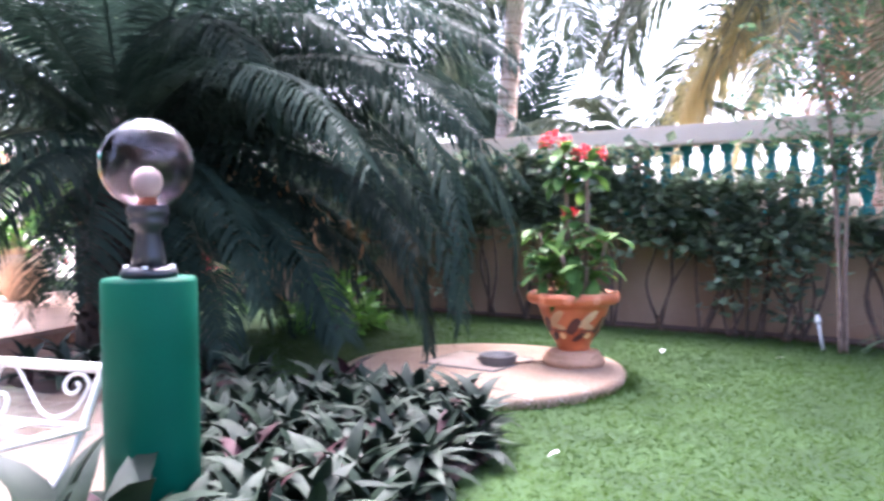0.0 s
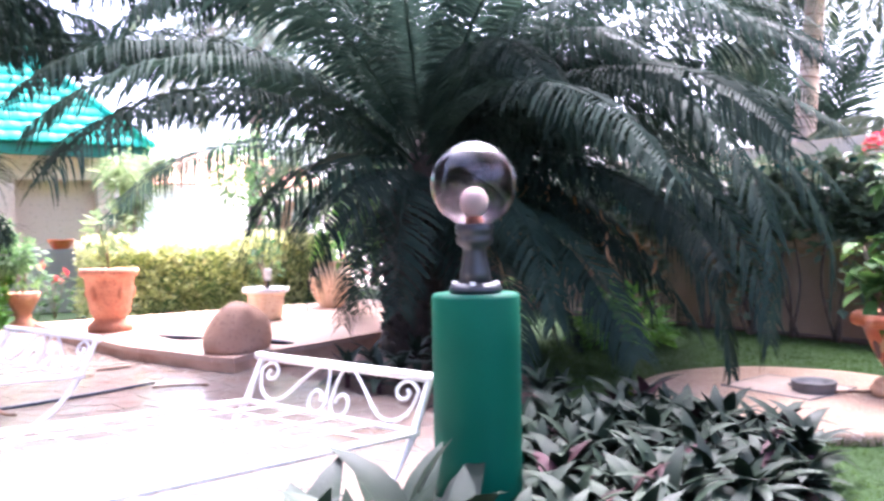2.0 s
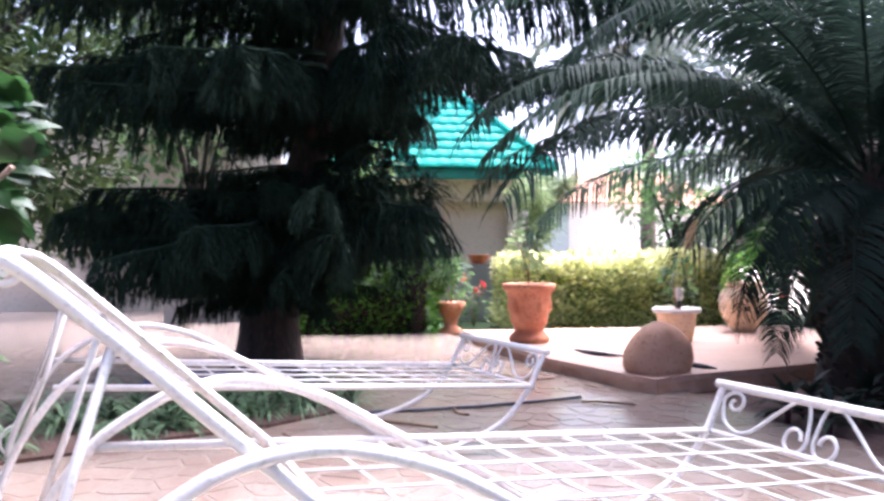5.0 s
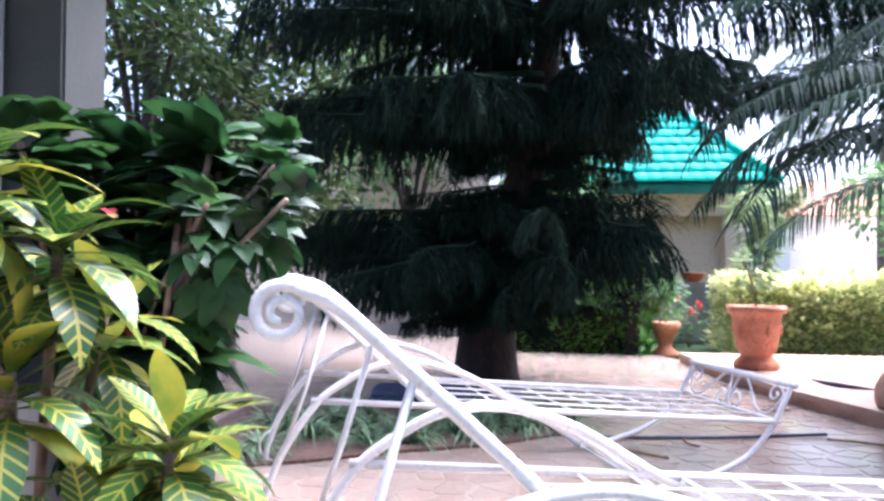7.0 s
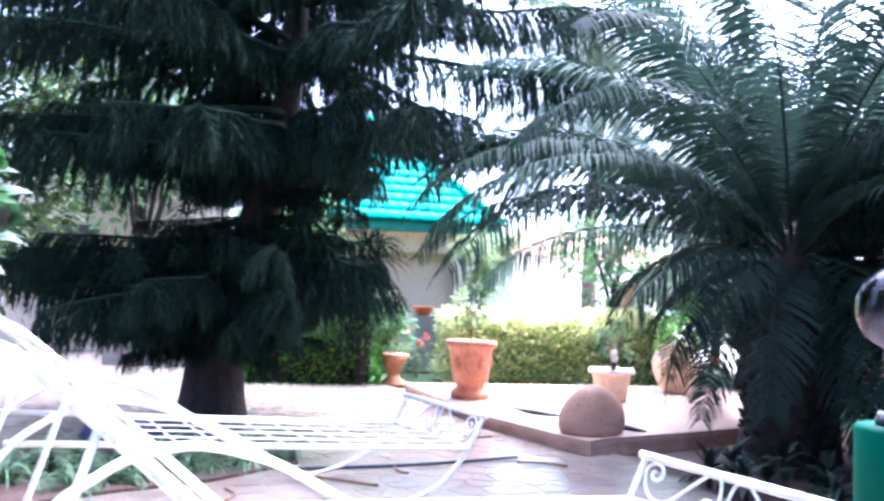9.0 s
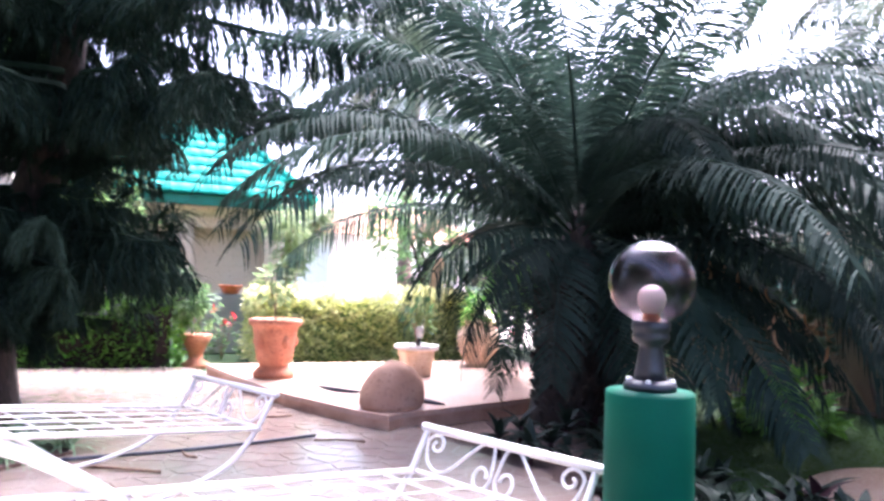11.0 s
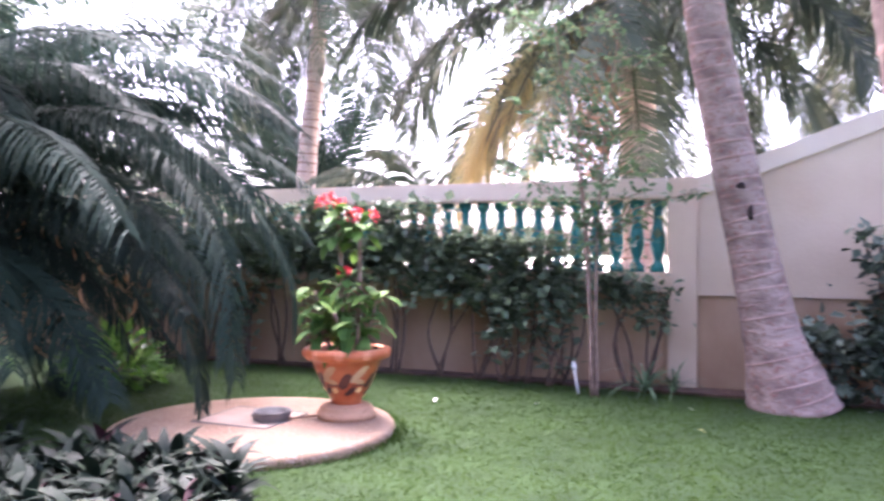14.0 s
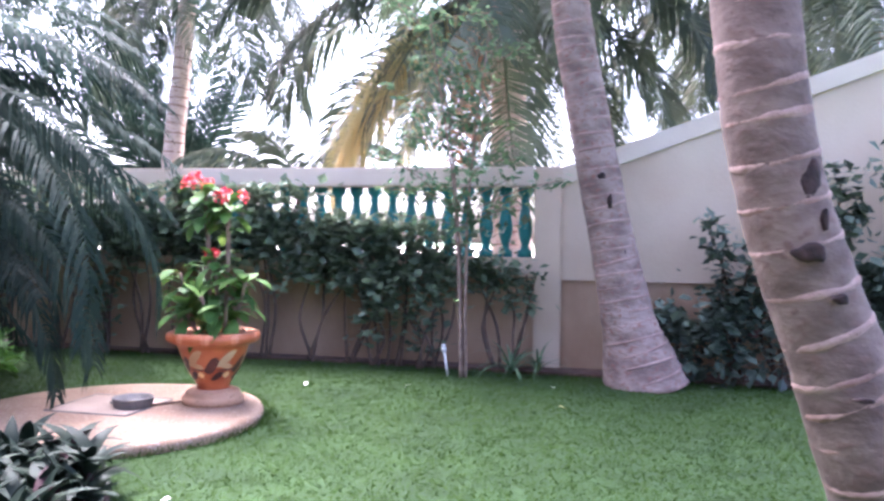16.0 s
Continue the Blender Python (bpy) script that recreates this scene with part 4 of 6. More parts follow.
for k, (e, c, L, count) in enumerate(CYCAD_AGES):
    kinds = [mesh("frond", *frond(L, e, c, 116, 0.40, 0.0185, 100 + 10 * k + v, hang=(0.3, 0.55, 0.8, 1.0, 1.2, 1.3, 1.3)[k], vee=(0.15, 0.1, 0.0, -0.05, -0.1, -0.15, -0.15)[k], sweep=0.35, side=(-24, 20)[v], **COMBED), M_CYCAD, False) for v in range(2)]
    turns = [360 * (j + 0.5 * (k % 2)) / count for j in range(count)] + ([24, 60, 84] if k in (2, 3, 4) else [])
    for j, turn in enumerate(turns):
        yaw = turn + r.uniform(-13, 13)
        if k in (1, 2) and j % 2 and 165 < yaw % 360 < 250:
            continue
        if k >= 5 and 175 < yaw % 360 < 345:
            continue
        if k >= 3 and 308 < yaw % 360 < 342:
            continue
        part("frond", kinds[j % 2], cycad, pose(0.08 * math.cos(radians(yaw)), 0.08 * math.sin(radians(yaw)), 1.58 - 0.06 * k + r.uniform(-0.03, 0.03)) @ pose(0, 0, 0, r.uniform(-16, 16), r.uniform(-6, 6), yaw))
# long fronds that arch over and hang to the slab
hook = [mesh("frond", *frond(L, e, c, 122, 0.38, 0.0185, 500 + e, hang=0.9, vee=0.0, sweep=0.4, side=s, **COMBED), M_CYCAD, False) for L, e, c, s in ((3.4, 26, 126, 6), (3.1, 15, 110, -8), (2.85, 3, 92, 6))]
for j, yaw in enumerate((5, 9, 13, 20, 28, 38, 54, 72, 90)):
    part("frond", hook[j % 3], cycad, pose(0.08 * math.cos(radians(yaw)), 0.08 * math.sin(radians(yaw)), 1.48, r.uniform(-12, 12), 0, yaw) @ Matrix.Scale(1.0 if yaw < 25 else 0.85, 4))
# wide fronds bent over before the trunk, and one hanging at its edge
bow = mesh("frond", *frond(1.6, 10, 98, 90, 0.46, 0.0205, 610, hang=1.2, vee=0.0, sweep=0.3, side=-25, **COMBED), M_CYCAD, False)
for yaw, z in ((286, 1.36), (302, 1.26)):
    part("frond", bow, cycad, pose(0.15 * math.cos(radians(yaw)), 0.15 * math.sin(radians(yaw)), z, r.uniform(-8, 8), 0, yaw))
fan = mesh("frond", *frond(1.5, -8, 72, 60, 0.34, 0.020, 620, hang=0.3, vee=0.1, sweep=0.6, side=0, **COMBED), M_CYCAD, False)
part("frond", fan, cycad, pose(0.12, -0.18, 1.28, 0, 0, 322))
part("frond", fan, cycad, pose(0.15, -0.15, 1.10, 10, 12, 345) @ Matrix.Scale(0.8, 4))
dome = mesh("frond", *frond(2.5, 46, 132, 110, 0.44, 0.0205, 640, hang=1.3, vee=-0.05, sweep=0.3, side=12, **COMBED), M_CYCAD, False)
for yaw, size in ((-14, 0.85), (8, 1.0), (31, 0.95), (57, 1.0)):
    part("frond", dome, cycad, pose(0.1 * math.cos(radians(yaw)), 0.1 * math.sin(radians(yaw)), 1.52, r.uniform(-8, 8), 0, yaw) @ Matrix.Scale(size, 4))
dry = mesh("dry_frond", *frond(1.3, -25, 40, 40, 0.15, 0.014, 5, hang=0.8, bare=0.15, ragged=0.5), M_CYDRY, False)
drop = [mesh("frond", *frond(L, e, c, 78, 0.34, 0.0185, 700 + e, hang=1.0, vee=0.0, sweep=0.35, side=s, **COMBED), M_CYCAD, False) for L, e, c, s in ((1.9, -8, 62, 10), (1.75, -22, 54, -14), (1.55, -38, 42, 8))]
for j in range(13):
    yaw = -10 + 9.8 * j + r.uniform(-4, 4)
    part("frond", drop[j % 3], cycad, pose(0.2 * math.cos(radians(yaw)), 0.2 * math.sin(radians(yaw)), 1.36 - 0.12 * (j % 3), r.uniform(-20, 20), 0, yaw))
for j, (yaw, size) in enumerate(((268, 0.55), (280, 0.75), (291, 0.8), (352, 0.7))):
    part("frond", drop[j % 3], cycad, pose(0.2 * math.cos(radians(yaw)), 0.2 * math.sin(radians(yaw)), 1.30, r.uniform(-25, 25), 0, yaw) @ Matrix.Scale(size, 4))
for yaw in (22, 48):
    part("dry_frond", dry, cycad, pose(0.12 * math.cos(radians(yaw)), 0.12 * math.sin(radians(yaw)), 1.2, 0, 0, yaw), "brown dead frond")

dead = mesh("dry_leaflet", *leaf_blade(0.17, 0.009, 1.2, 0.3, 5, shape=0.6)[:2], M_CYDRY)
for k in range(30):
    yaw, d = radians(r.uniform(5, 85)), r.uniform(0.7, 1.75)
    part("dry_leaflet", dead, cycad, pose(d * math.cos(yaw), d * math.sin(yaw), 1.52 - 0.18 * d - 0.17 * d * d, 0, r.uniform(50, 95), r.uniform(0, 360)), "brown dried leaflet")

# ---- conifer ----


def pine_branch(L, seed, sag):
    r = random.Random(seed)
    steps = 12
    limb = [Vector((L * k / steps, 0.04 * math.sin(k), -sag * L * (k / steps) ** 1.5 + 0.10 * L * max(0, k / steps - 0.6))) for k in range(steps + 1)]
    V, F = tube(limb, [0.028 * (1 - 0.85 * k / steps) for k in range(steps + 1)], 5)
    V = list(V)
    for i in range(int(74 * L)):
        t = 0.12 + 0.88 * (i / (74 * L)) + r.uniform(-0.01, 0.01)
        f = min(0.999, max(0, t)) * steps
        k = int(f)
        p = limb[k].lerp(limb[k + 1], f - k)
        s = r.choice((-1, 1))
        l = r.uniform(0.18, 0.40) * (1.1 - 0.3 * t)
        q = Vector((r.uniform(0.2, 0.8), s * r.uniform(0.15, 1.0), r.uniform(-0.35, 0.1))).normalized()
        pts = [p]
        for m in range(4):
            q = (q + Vector((0, 0, -0.6))).normalized()
            pts.append(pts[-1] + q * l / 4)
        for m in range(4):
            a, b = pts[m], pts[m + 1]
            d = (b - a).normalized()
            lat = d.orthogonal().normalized()
            for z in range(8):
                c = a.lerp(b, (z + r.random()) / 8)
                ang = r.uniform(0, 6.28)
                n = Matrix.Rotation(ang, 3, d) @ lat
                e = c + n * r.uniform(0.02, 0.045) + d * r.uniform(0.03, 0.07) - Vector((0, 0, 0.015))
                j = len(V)
                w = d.cross(n) * 0.0045
                V += [c - w, c + w, e]
                F.append((j, j + 1, j + 2))
            j = len(V)
            V += [a + lat * 0.004, a - lat * 0.004, b - lat * 0.003, b + lat * 0.003]
            F.append((j, j + 1, j + 2, j + 3))
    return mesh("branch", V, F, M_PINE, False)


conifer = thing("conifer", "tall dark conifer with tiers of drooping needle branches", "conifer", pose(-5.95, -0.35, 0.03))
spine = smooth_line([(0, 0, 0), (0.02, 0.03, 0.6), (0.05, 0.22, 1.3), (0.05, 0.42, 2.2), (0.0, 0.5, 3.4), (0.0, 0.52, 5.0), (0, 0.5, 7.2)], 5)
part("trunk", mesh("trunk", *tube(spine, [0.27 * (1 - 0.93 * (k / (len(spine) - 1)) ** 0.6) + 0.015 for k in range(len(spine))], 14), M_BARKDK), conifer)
PB = [(pine_branch(L, k + 1, sag), L) for k, (L, sag) in enumerate(((1.2, 0.10), (1.5, 0.14), (1.8, 0.10), (2.1, 0.16), (1.6, 0.04), (1.9, 0.08)))]
r = random.Random(13)
TIERS = [(0.62, 0.8), (0.74, 1.0), (0.86, 1.2), (0.98, 1.3), (1.12, 1.55), (1.26, 1.65), (1.40, 1.4), (1.52, 0.8), (1.78, 0.75), (1.98, 0.9), (2.12, 1.6), (2.24, 2.0), (2.36, 1.8), (2.80, 2.0), (2.92, 2.3),
         (3.30, 2.3), (3.42, 2.2), (3.85, 2.0), (3.98, 1.9), (4.4, 1.7), (4.55, 1.6), (5.0, 1.4), (5.5, 1.1), (6.0, 0.9), (6.5, 0.7)]
for tier, (z, reach) in enumerate(TIERS):
    i = min(range(len(spine)), key=lambda q: abs(spine[q].z - z))
    nb = 10 if z < 1.6 else 8
    for j in range(nb):
        yaw = 360 / nb * j + tier * 23 + r.uniform(-14, 14)
        me, L = r.choice(PB)
        open_side = 35 < yaw % 360 < 150
        if open_side and z > 2.0 and j % 2:
            continue
        k = 0.74 if open_side and z < 1.6 else 1.12 if z > 2.0 and 225 < yaw % 360 < 325 else 1.0
        part("branch", me, conifer, pose(spine[i].x, spine[i].y, z + r.uniform(-0.06, 0.06), r.uniform(-16, 16), r.uniform(-7, 7), yaw) @ Matrix.Scale(k * reach / L * r.uniform(0.65 if z < 2.0 else 0.85, 1.12), 4))

r = random.Random(33)
tufts = []
for k in range(3):
    V, F = [], []
    for j in range(46):
        v, f, _ = leaf_blade(r.uniform(0.20, 0.36), 0.0055, r.uniform(0.7, 1.7), 0.3, 4, shape=0.5)
        V, F = join((V, F), moved((v, f), pose(0, 0, 0, 0, -r.uniform(5, 80), r.uniform(0, 360))))
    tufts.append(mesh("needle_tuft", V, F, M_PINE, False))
for k in range(34):
    yaw, d = radians(r.uniform(-75, 95)), r.uniform(0.45, 1.15)
    z = r.uniform(0.75, 1.5) - 0.25 * max(0, d - 0.8)
    part("needle_tuft", tufts[k % 3], conifer, pose(d * math.cos(yaw), 0.18 + d * math.sin(yaw), z, r.uniform(-25, 25), r.uniform(-25, 25), math.degrees(yaw)))

# ---- coconut palms ----


def ringed_trunk(pts, radii, gap=0.085):
    """A coconut trunk with raised leaf scars."""
    line = smooth_line(pts, 24)
    rr = []
    m = len(line) - 1
    acc = 0.0
    nxt = 0.0
    R = []
    for k, p in enumerate(line):
        f = k / m * (len(radii) - 1)
        i = min(int(f), len(radii) - 2)
        R.append(radii[i] + (radii[i + 1] - radii[i]) * (f - i))
    V, F = tube(line, R, 26)
    V = [Vector(v) * 1 for v in V]
    for k, v in enumerate(V):
        c = line[k // 26]
        d = v - c
        V[k] = c + d * (1 + 0.05 * noise.noise(v * 5) + 0.03 * noise.noise(v * 17))
    rings = []
    for k in range(1, len(line)):
        acc += (line[k] - line[k - 1]).length
        if acc > nxt:
            nxt = acc + gap * rng.uniform(0.7, 1.35)
            rings.append((line[k], (line[k] - line[k - 1]).normalized(), R[k]))
    return (V, F), rings


def ring_mesh(c, d, R):
    s = d.orthogonal().normalized()
    u = d.cross(s)
    tl = rng.uniform(-0.12, 0.12)
    ph = rng.uniform(0, 6.28)
    n = 26
    V, F = [], []
    for k, (dz, dr) in enumerate(((-0.010, 0.985), (-0.003, 1.014), (0.004, 1.012), (0.012, 0.985))):
        for i in range(n):
            a = 2 * math.pi * i / n
            wob = tl * R * math.sin(a + ph) + 0.006 * noise.noise((math.cos(a) * 2 + ph, math.sin(a) * 2, k))
            V.append(c + (s * math.cos(a) + u * math.sin(a)) * R * (dr + 0.02 * noise.noise((a * 3, ph, k))) + d * (dz + wob))
    for k in range(3):
        for i in range(n):
            j = (i + 1) % n
            F.append((k * n + i, k * n + j, (k + 1) * n + j, (k + 1) * n + i))
    return mesh("leaf_scar", V, F, M_SCAR)


COCO = {}
for k, (e, c, L) in enumerate([(78, 60, 2.9), (60, 85, 3.1), (40, 95, 3.2), (20, 90, 3.2), (0, 78, 3.1), (-22, 62, 2.9), (-45, 40, 2.7)]):
    COCO[k] = [frond(L, e, c, 104, 0.80, 0.030, 300 + 10 * k + v, hang=1.2, bare=0.16, vee=0.15, sweep=0.45, side=(-25, 20)[v], ragged=0.18) for v in range(2)]
COCO_M = {k: [mesh("frond", *g, M_COCO, False) for g in v] for k, v in COCO.items()}
COCO_Y = mesh("yellow_frond", *frond(3.0, -38, 38, 96, 0.85, 0.030, 380, hang=1.3, bare=0.1, vee=0.05, sweep=0.3, ragged=0.2), M_COCOY, False)
COCO_Y2 = mesh("yellow_frond", *frond(2.7, -54, 24, 96, 0.85, 0.030, 381, hang=1.2, bare=0.1, vee=0.05, sweep=0.35, ragged=0.2), M_COCOY, False)
COCO_B = mesh("brown_frond", *COCO[6][1], M_COCOB, False)


def palm(label, pts, radii, counts, seed, scale=1.0, yellow=(), brown=(), skip=None, bark=M_PALMBARK):
    """A coconut palm; pts are the trunk's line in the world, the crown sits on its end."""
    base = Vector(pts[0])
    t = thing("coconut_palm", label, "palm tree", pose(*base), group="coconut palms")
    local = [Vector(p) - base for p in pts]
    (V, F), rings = ringed_trunk(local, radii)
    trunk = part("trunk", mesh("trunk", V, F, bark), t)
    for g in rings:
        part("leaf_scar", ring_mesh(*g), trunk)
    top = local[-1]
    r = random.Random(seed)
    for k, n in enumerate(counts):
        for j in range(n):
            yaw = 360 * (j + 0.37 * k) / max(n, 1) + r.uniform(-16, 16)
            if skip and skip(yaw % 360, k):
                continue
            part("frond", r.choice(COCO_M[k]), t, Matrix.Translation(top + Vector((0, 0, 0.1 - 0.04 * k))) @ pose(0, 0, 0, r.uniform(-20, 20), 0, yaw) @ Matrix.Scale(scale * r.uniform(0.9, 1.08), 4))
    for yaw, roll in yellow:
        part("yellow_frond", COCO_Y if roll > 0 else COCO_Y2, t, Matrix.Translation(top) @ pose(0, 0, 0, roll, 0, yaw) @ Matrix.Scale(scale, 4), "yellowing hanging frond")
    for yaw, roll in brown:
        part("brown_frond", COCO_B, t, Matrix.Translation(top) @ pose(0, 0, 0, roll, 0, yaw) @ Matrix.Scale(scale, 4), "dry brown hanging frond")
    return t, trunk


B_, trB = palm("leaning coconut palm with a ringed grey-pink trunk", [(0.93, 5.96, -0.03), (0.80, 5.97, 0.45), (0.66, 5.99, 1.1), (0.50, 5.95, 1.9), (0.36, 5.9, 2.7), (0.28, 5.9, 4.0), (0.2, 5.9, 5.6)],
               [0.30, 0.185, 0.155, 0.145, 0.135, 0.13, 0.12], (3, 4, 5, 5, 5, 3, 0), 1, bark=M_PALMMID)
C_, trC = palm("coconut palm with a ringed trunk marked by dark holes", [(1.50, 2.62, -0.03), (1.36, 2.56, 0.35), (1.20, 2.52, 0.75), (1.06, 2.47, 1.15), (0.98, 2.42, 1.65), (0.93, 2.4, 2.6), (0.9, 2.4, 5.4)],
               [0.20, 0.145, 0.118, 0.11, 0.105, 0.10, 0.10], (3, 4, 5, 5, 4, 0, 0), 2)


def knot(trunk_ob, base, x, y, z, toward, w, h):
    V, F = lathe([(0.6, -0.03), (1.0, -0.006), (0.9, 0.0), (0.5, 0.001), (0.02, 0.0015)], 18, 0.5)
    V = [(px, py, pz - (w * px) ** 2 / 0.20) for px, py, pz in V]
    m = Matrix.Translation(Vector((x, y, z)) - Vector(base)) @ Vector(toward).to_track_quat("Z", "Y").to_matrix().to_4x4() @ Matrix.Diagonal((w, h, 1, 1))
    part("knot_hole", mesh("knot_hole", V, F, M_HOLE), trunk_ob, m, "dark knot hole")


for z, off, w, h in ((1.14, 0.085, 0.036, 0.050), (0.97, 0.020, 0.044, 0.022), (1.05, 0.084, 0.010, 0.024), (0.86, 0.055, 0.020, 0.012), (1.42, 0.0, 0.03, 0.008), (0.62, 0.03, 0.028, 0.006)):
    i = max(0, min(1, (z - 1.15) / 0.5))
    cx, cy = 1.06 - 0.08 * i + (0.14 * max(0, (1.15 - z) / 0.4)), 2.47 - 0.05 * i
    d = Vector((0.63 - cx, 0.37 - cy, 0)).normalized()
    d = Matrix.Rotation(off / 0.11, 3, "Z") @ d
    knot(trC, (1.50, 2.62, -0.03), cx + d.x * 0.109, cy + d.y * 0.109, z, d, w, h)
d = Vector((-0.1, -1, 0)).normalized()
knot(trB, (0.93, 5.96, -0.03), 0.75, 5.845, 0.92, d, 0.035, 0.035)
for x, y, z, w, h in ((0.84, 5.775, 0.27, 0.05, 0.022), (0.90, 5.76, 0.22, 0.035, 0.03), (0.79, 5.80, 0.36, 0.02, 0.035), (0.66, 5.82, 1.28, 0.02, 0.045), (0.60, 5.815, 1.46, 0.035, 0.02)):
    knot(trB, (0.93, 5.96, -0.03), x, y, z, d, w, h)
palm("slender coconut palm standing beyond the garden wall", [(-4.7, 9.1, 0), (-4.68, 9.1, 1.8), (-4.55, 9.1, 3.2), (-4.4, 9.1, 4.9)], [0.16, 0.125, 0.11, 0.105], (4, 5, 6, 7, 7, 7, 6), 3, bark=M_PALMLIT)
palm("short coconut palm with hanging yellowed fronds beyond the garden wall", [(-0.35, 8.8, 0), (-0.4, 8.8, 1.8), (-0.5, 8.8, 3.9)], [0.26, 0.2, 0.17], (4, 5, 7, 8, 9, 9, 7), 4, yellow=((176, 14), (184, 10), (193, -12), (200, 25), (205, 5), (212, -20), (222, 0)), brown=((232, 15),), skip=lambda yaw, k: k >= 5 and 165 < yaw < 235, bark=M_PALMLIT)


def young_palm(label, x, y, z, fronds, leaf=M_COCO):
    """Stemless young palm: (yaw, elevation, bend, length, lean) of each frond."""
    t = thing("young_coconut_palm", label, "palm tree", pose(x, y, 0), group="young palms beyond the wall")
    part("trunk", mesh("trunk", *lathe([(0.19, -0.02), (0.17, 0.3), (0.14, z * 0.7), (0.06, z + 0.05)], 16, 0.1), M_PALMBARK), t)
    for k, (yaw, e, c, L, lean) in enumerate(fronds):
        part("frond", mesh("frond", *frond(L, e, c, 70, 0.46, 0.032, 900 + k, hang=0.25 + 0.008 * c, bare=0.1, vee=0.2, sweep=0.7, side=(-8, 8)[k % 2]), leaf, False), t, pose(0, 0, z, 0, 0, yaw) @ pose(0, 0, 0, lean))


young_palm("young palm with a fan of upright feather fronds beyond the wall", -5.2, 10.0, 1.2, [(301, 84, 14, 2.3, -24), (301, 86, 16, 2.4, -11), (301, 85, 12, 2.5, 2), (301, 86, 16, 2.4, 14), (301, 84, 16, 2.2, 27), (121, 80, 30, 2.2, -16), (121, 82, 30, 2.2, 18), (121, 70, 40, 2.0, 0)], M_CYCAD)
young_palm("young palm with low arching fronds beyond the wall", -2.95, 9.1, 1.45, [(188, 44, 100, 1.9, 0), (200, 34, 95, 1.7, 8), (214, 50, 105, 1.8, -8), (20, 40, 95, 1.5, 0), (340, 55, 90, 1.6, 0), (260, 62, 80, 1.4, 0)])
young_palm("browning young palm arching over the wall coping", -6.9, 9.6, 1.3, [(20, 62, 96, 2.2, 0), (35, 50, 100, 2.3, 5), (5, 70, 90, 2.2, -5), (50, 40, 92, 2.0, 0), (170, 60, 90, 2.1, 0), (220, 70, 80, 2.2, 0), (300, 66, 80, 2.0, 0), (110, 75, 70, 2.1, 0)])
palm("coconut palm beyond the sloping wall", [(2.6, 9.2, 0), (2.5, 9.2, 2.0), (2.4, 9.2, 4.4)], [0.24, 0.18, 0.15], (3, 5, 7, 8, 9, 8, 6), 8)

# ---- wall shrubs, slim tree, lawn things ----


def wall_shrub(x, h, spread, n, seed, material=M_VINE, y=6.26, low=0.55, leaf=0.075):
    r = random.Random(seed)
    t = thing("wall_shrub", "dark green climbing shrub with bare lower stems against the wall", "shrub", pose(x, y, 0), group="shrubs along the wall")
    tips = []
    for k in range(3):
        a = r.uniform(-1, 1)
        tip = (a * spread * 0.8, r.uniform(-0.05, 0.08), h * r.uniform(0.75, 1.0))
        pts = smooth_line([(r.uniform(-0.06, 0.06), 0, -0.02), (a * spread * 0.25 + r.uniform(-0.07, 0.07), r.uniform(-0.03, 0.03), h * 0.3), (a * spread * 0.5 + r.uniform(-0.12, 0.12), r.uniform(-0.04, 0.04), h * 0.6), tip], 4)
        part("stem", mesh("stem", *tube(pts, [0.015 * (1 - 0.6 * i / (len(pts) - 1)) for i in range(len(pts))], 6), M_BARK), t)
        tips.append(pts)

    def where(q):
        if q.random() < 0.75:
            px = q.gauss(0, 0.5) * spread
            pz = low * h + (1 - low) * h * q.random() ** 0.8 + 0.06 * noise.noise((x + px * 3, 5, 0)) * h
            if noise.noise((x + px * 2.6, 3.3, pz * 3.2)) < -0.12 and q.random() < 0.85:
                c = q.choice(q.choice(tips)[-5:])
                return (c.x + q.gauss(0, 0.04), c.y, c.z), (0, -1, 0.2)
            return (px, q.uniform(-0.16, 0.1), pz), (0, -1, 0.2)
        p = q.choice(tips)
        c = q.choice(p[(2 * len(p)) // 3:])
        return (c.x + q.gauss(0, 0.05), c.y + q.gauss(0, 0.05), c.z + q.gauss(0, 0.05)), (0, -0.7, 0.2)
    part("foliage", mesh("foliage", *leaf_cloud(n, where, leaf, seed, 0.75, 0.2), material, False), t)
    return t


xs = [-6.4, -5.9, -5.4, -4.9, -4.45, -4.0, -3.6, -3.2, -2.85, -2.45, -2.1, -1.7, -1.35, -1.0]
for k, x in enumerate(xs):
    wall_shrub(x, 1.45 if x < -1.9 else 1.15, 0.42, 900 if x < -1.9 else 620, 40 + k, low=(0.55, 0.5, 0.6, 0.46)[k % 4], leaf=0.10)
for k, (x, h, n) in enumerate([(-3.55, 0.7, 160), (-2.55, 0.62, 120), (-1.15, 0.7, 230), (-0.75, 0.62, 150), (-4.6, 0.75, 200)]):
    wall_shrub(x, h, 0.24, n, 120 + k, low=0.2, y=6.2, leaf=0.09)
for k, (x, h, n) in enumerate([(-0.65, 1.08, 460), (-0.2, 1.1, 360), (0.0, 0.8, 200)]):
    wall_shrub(x, h, 0.25, n, 70 + k)
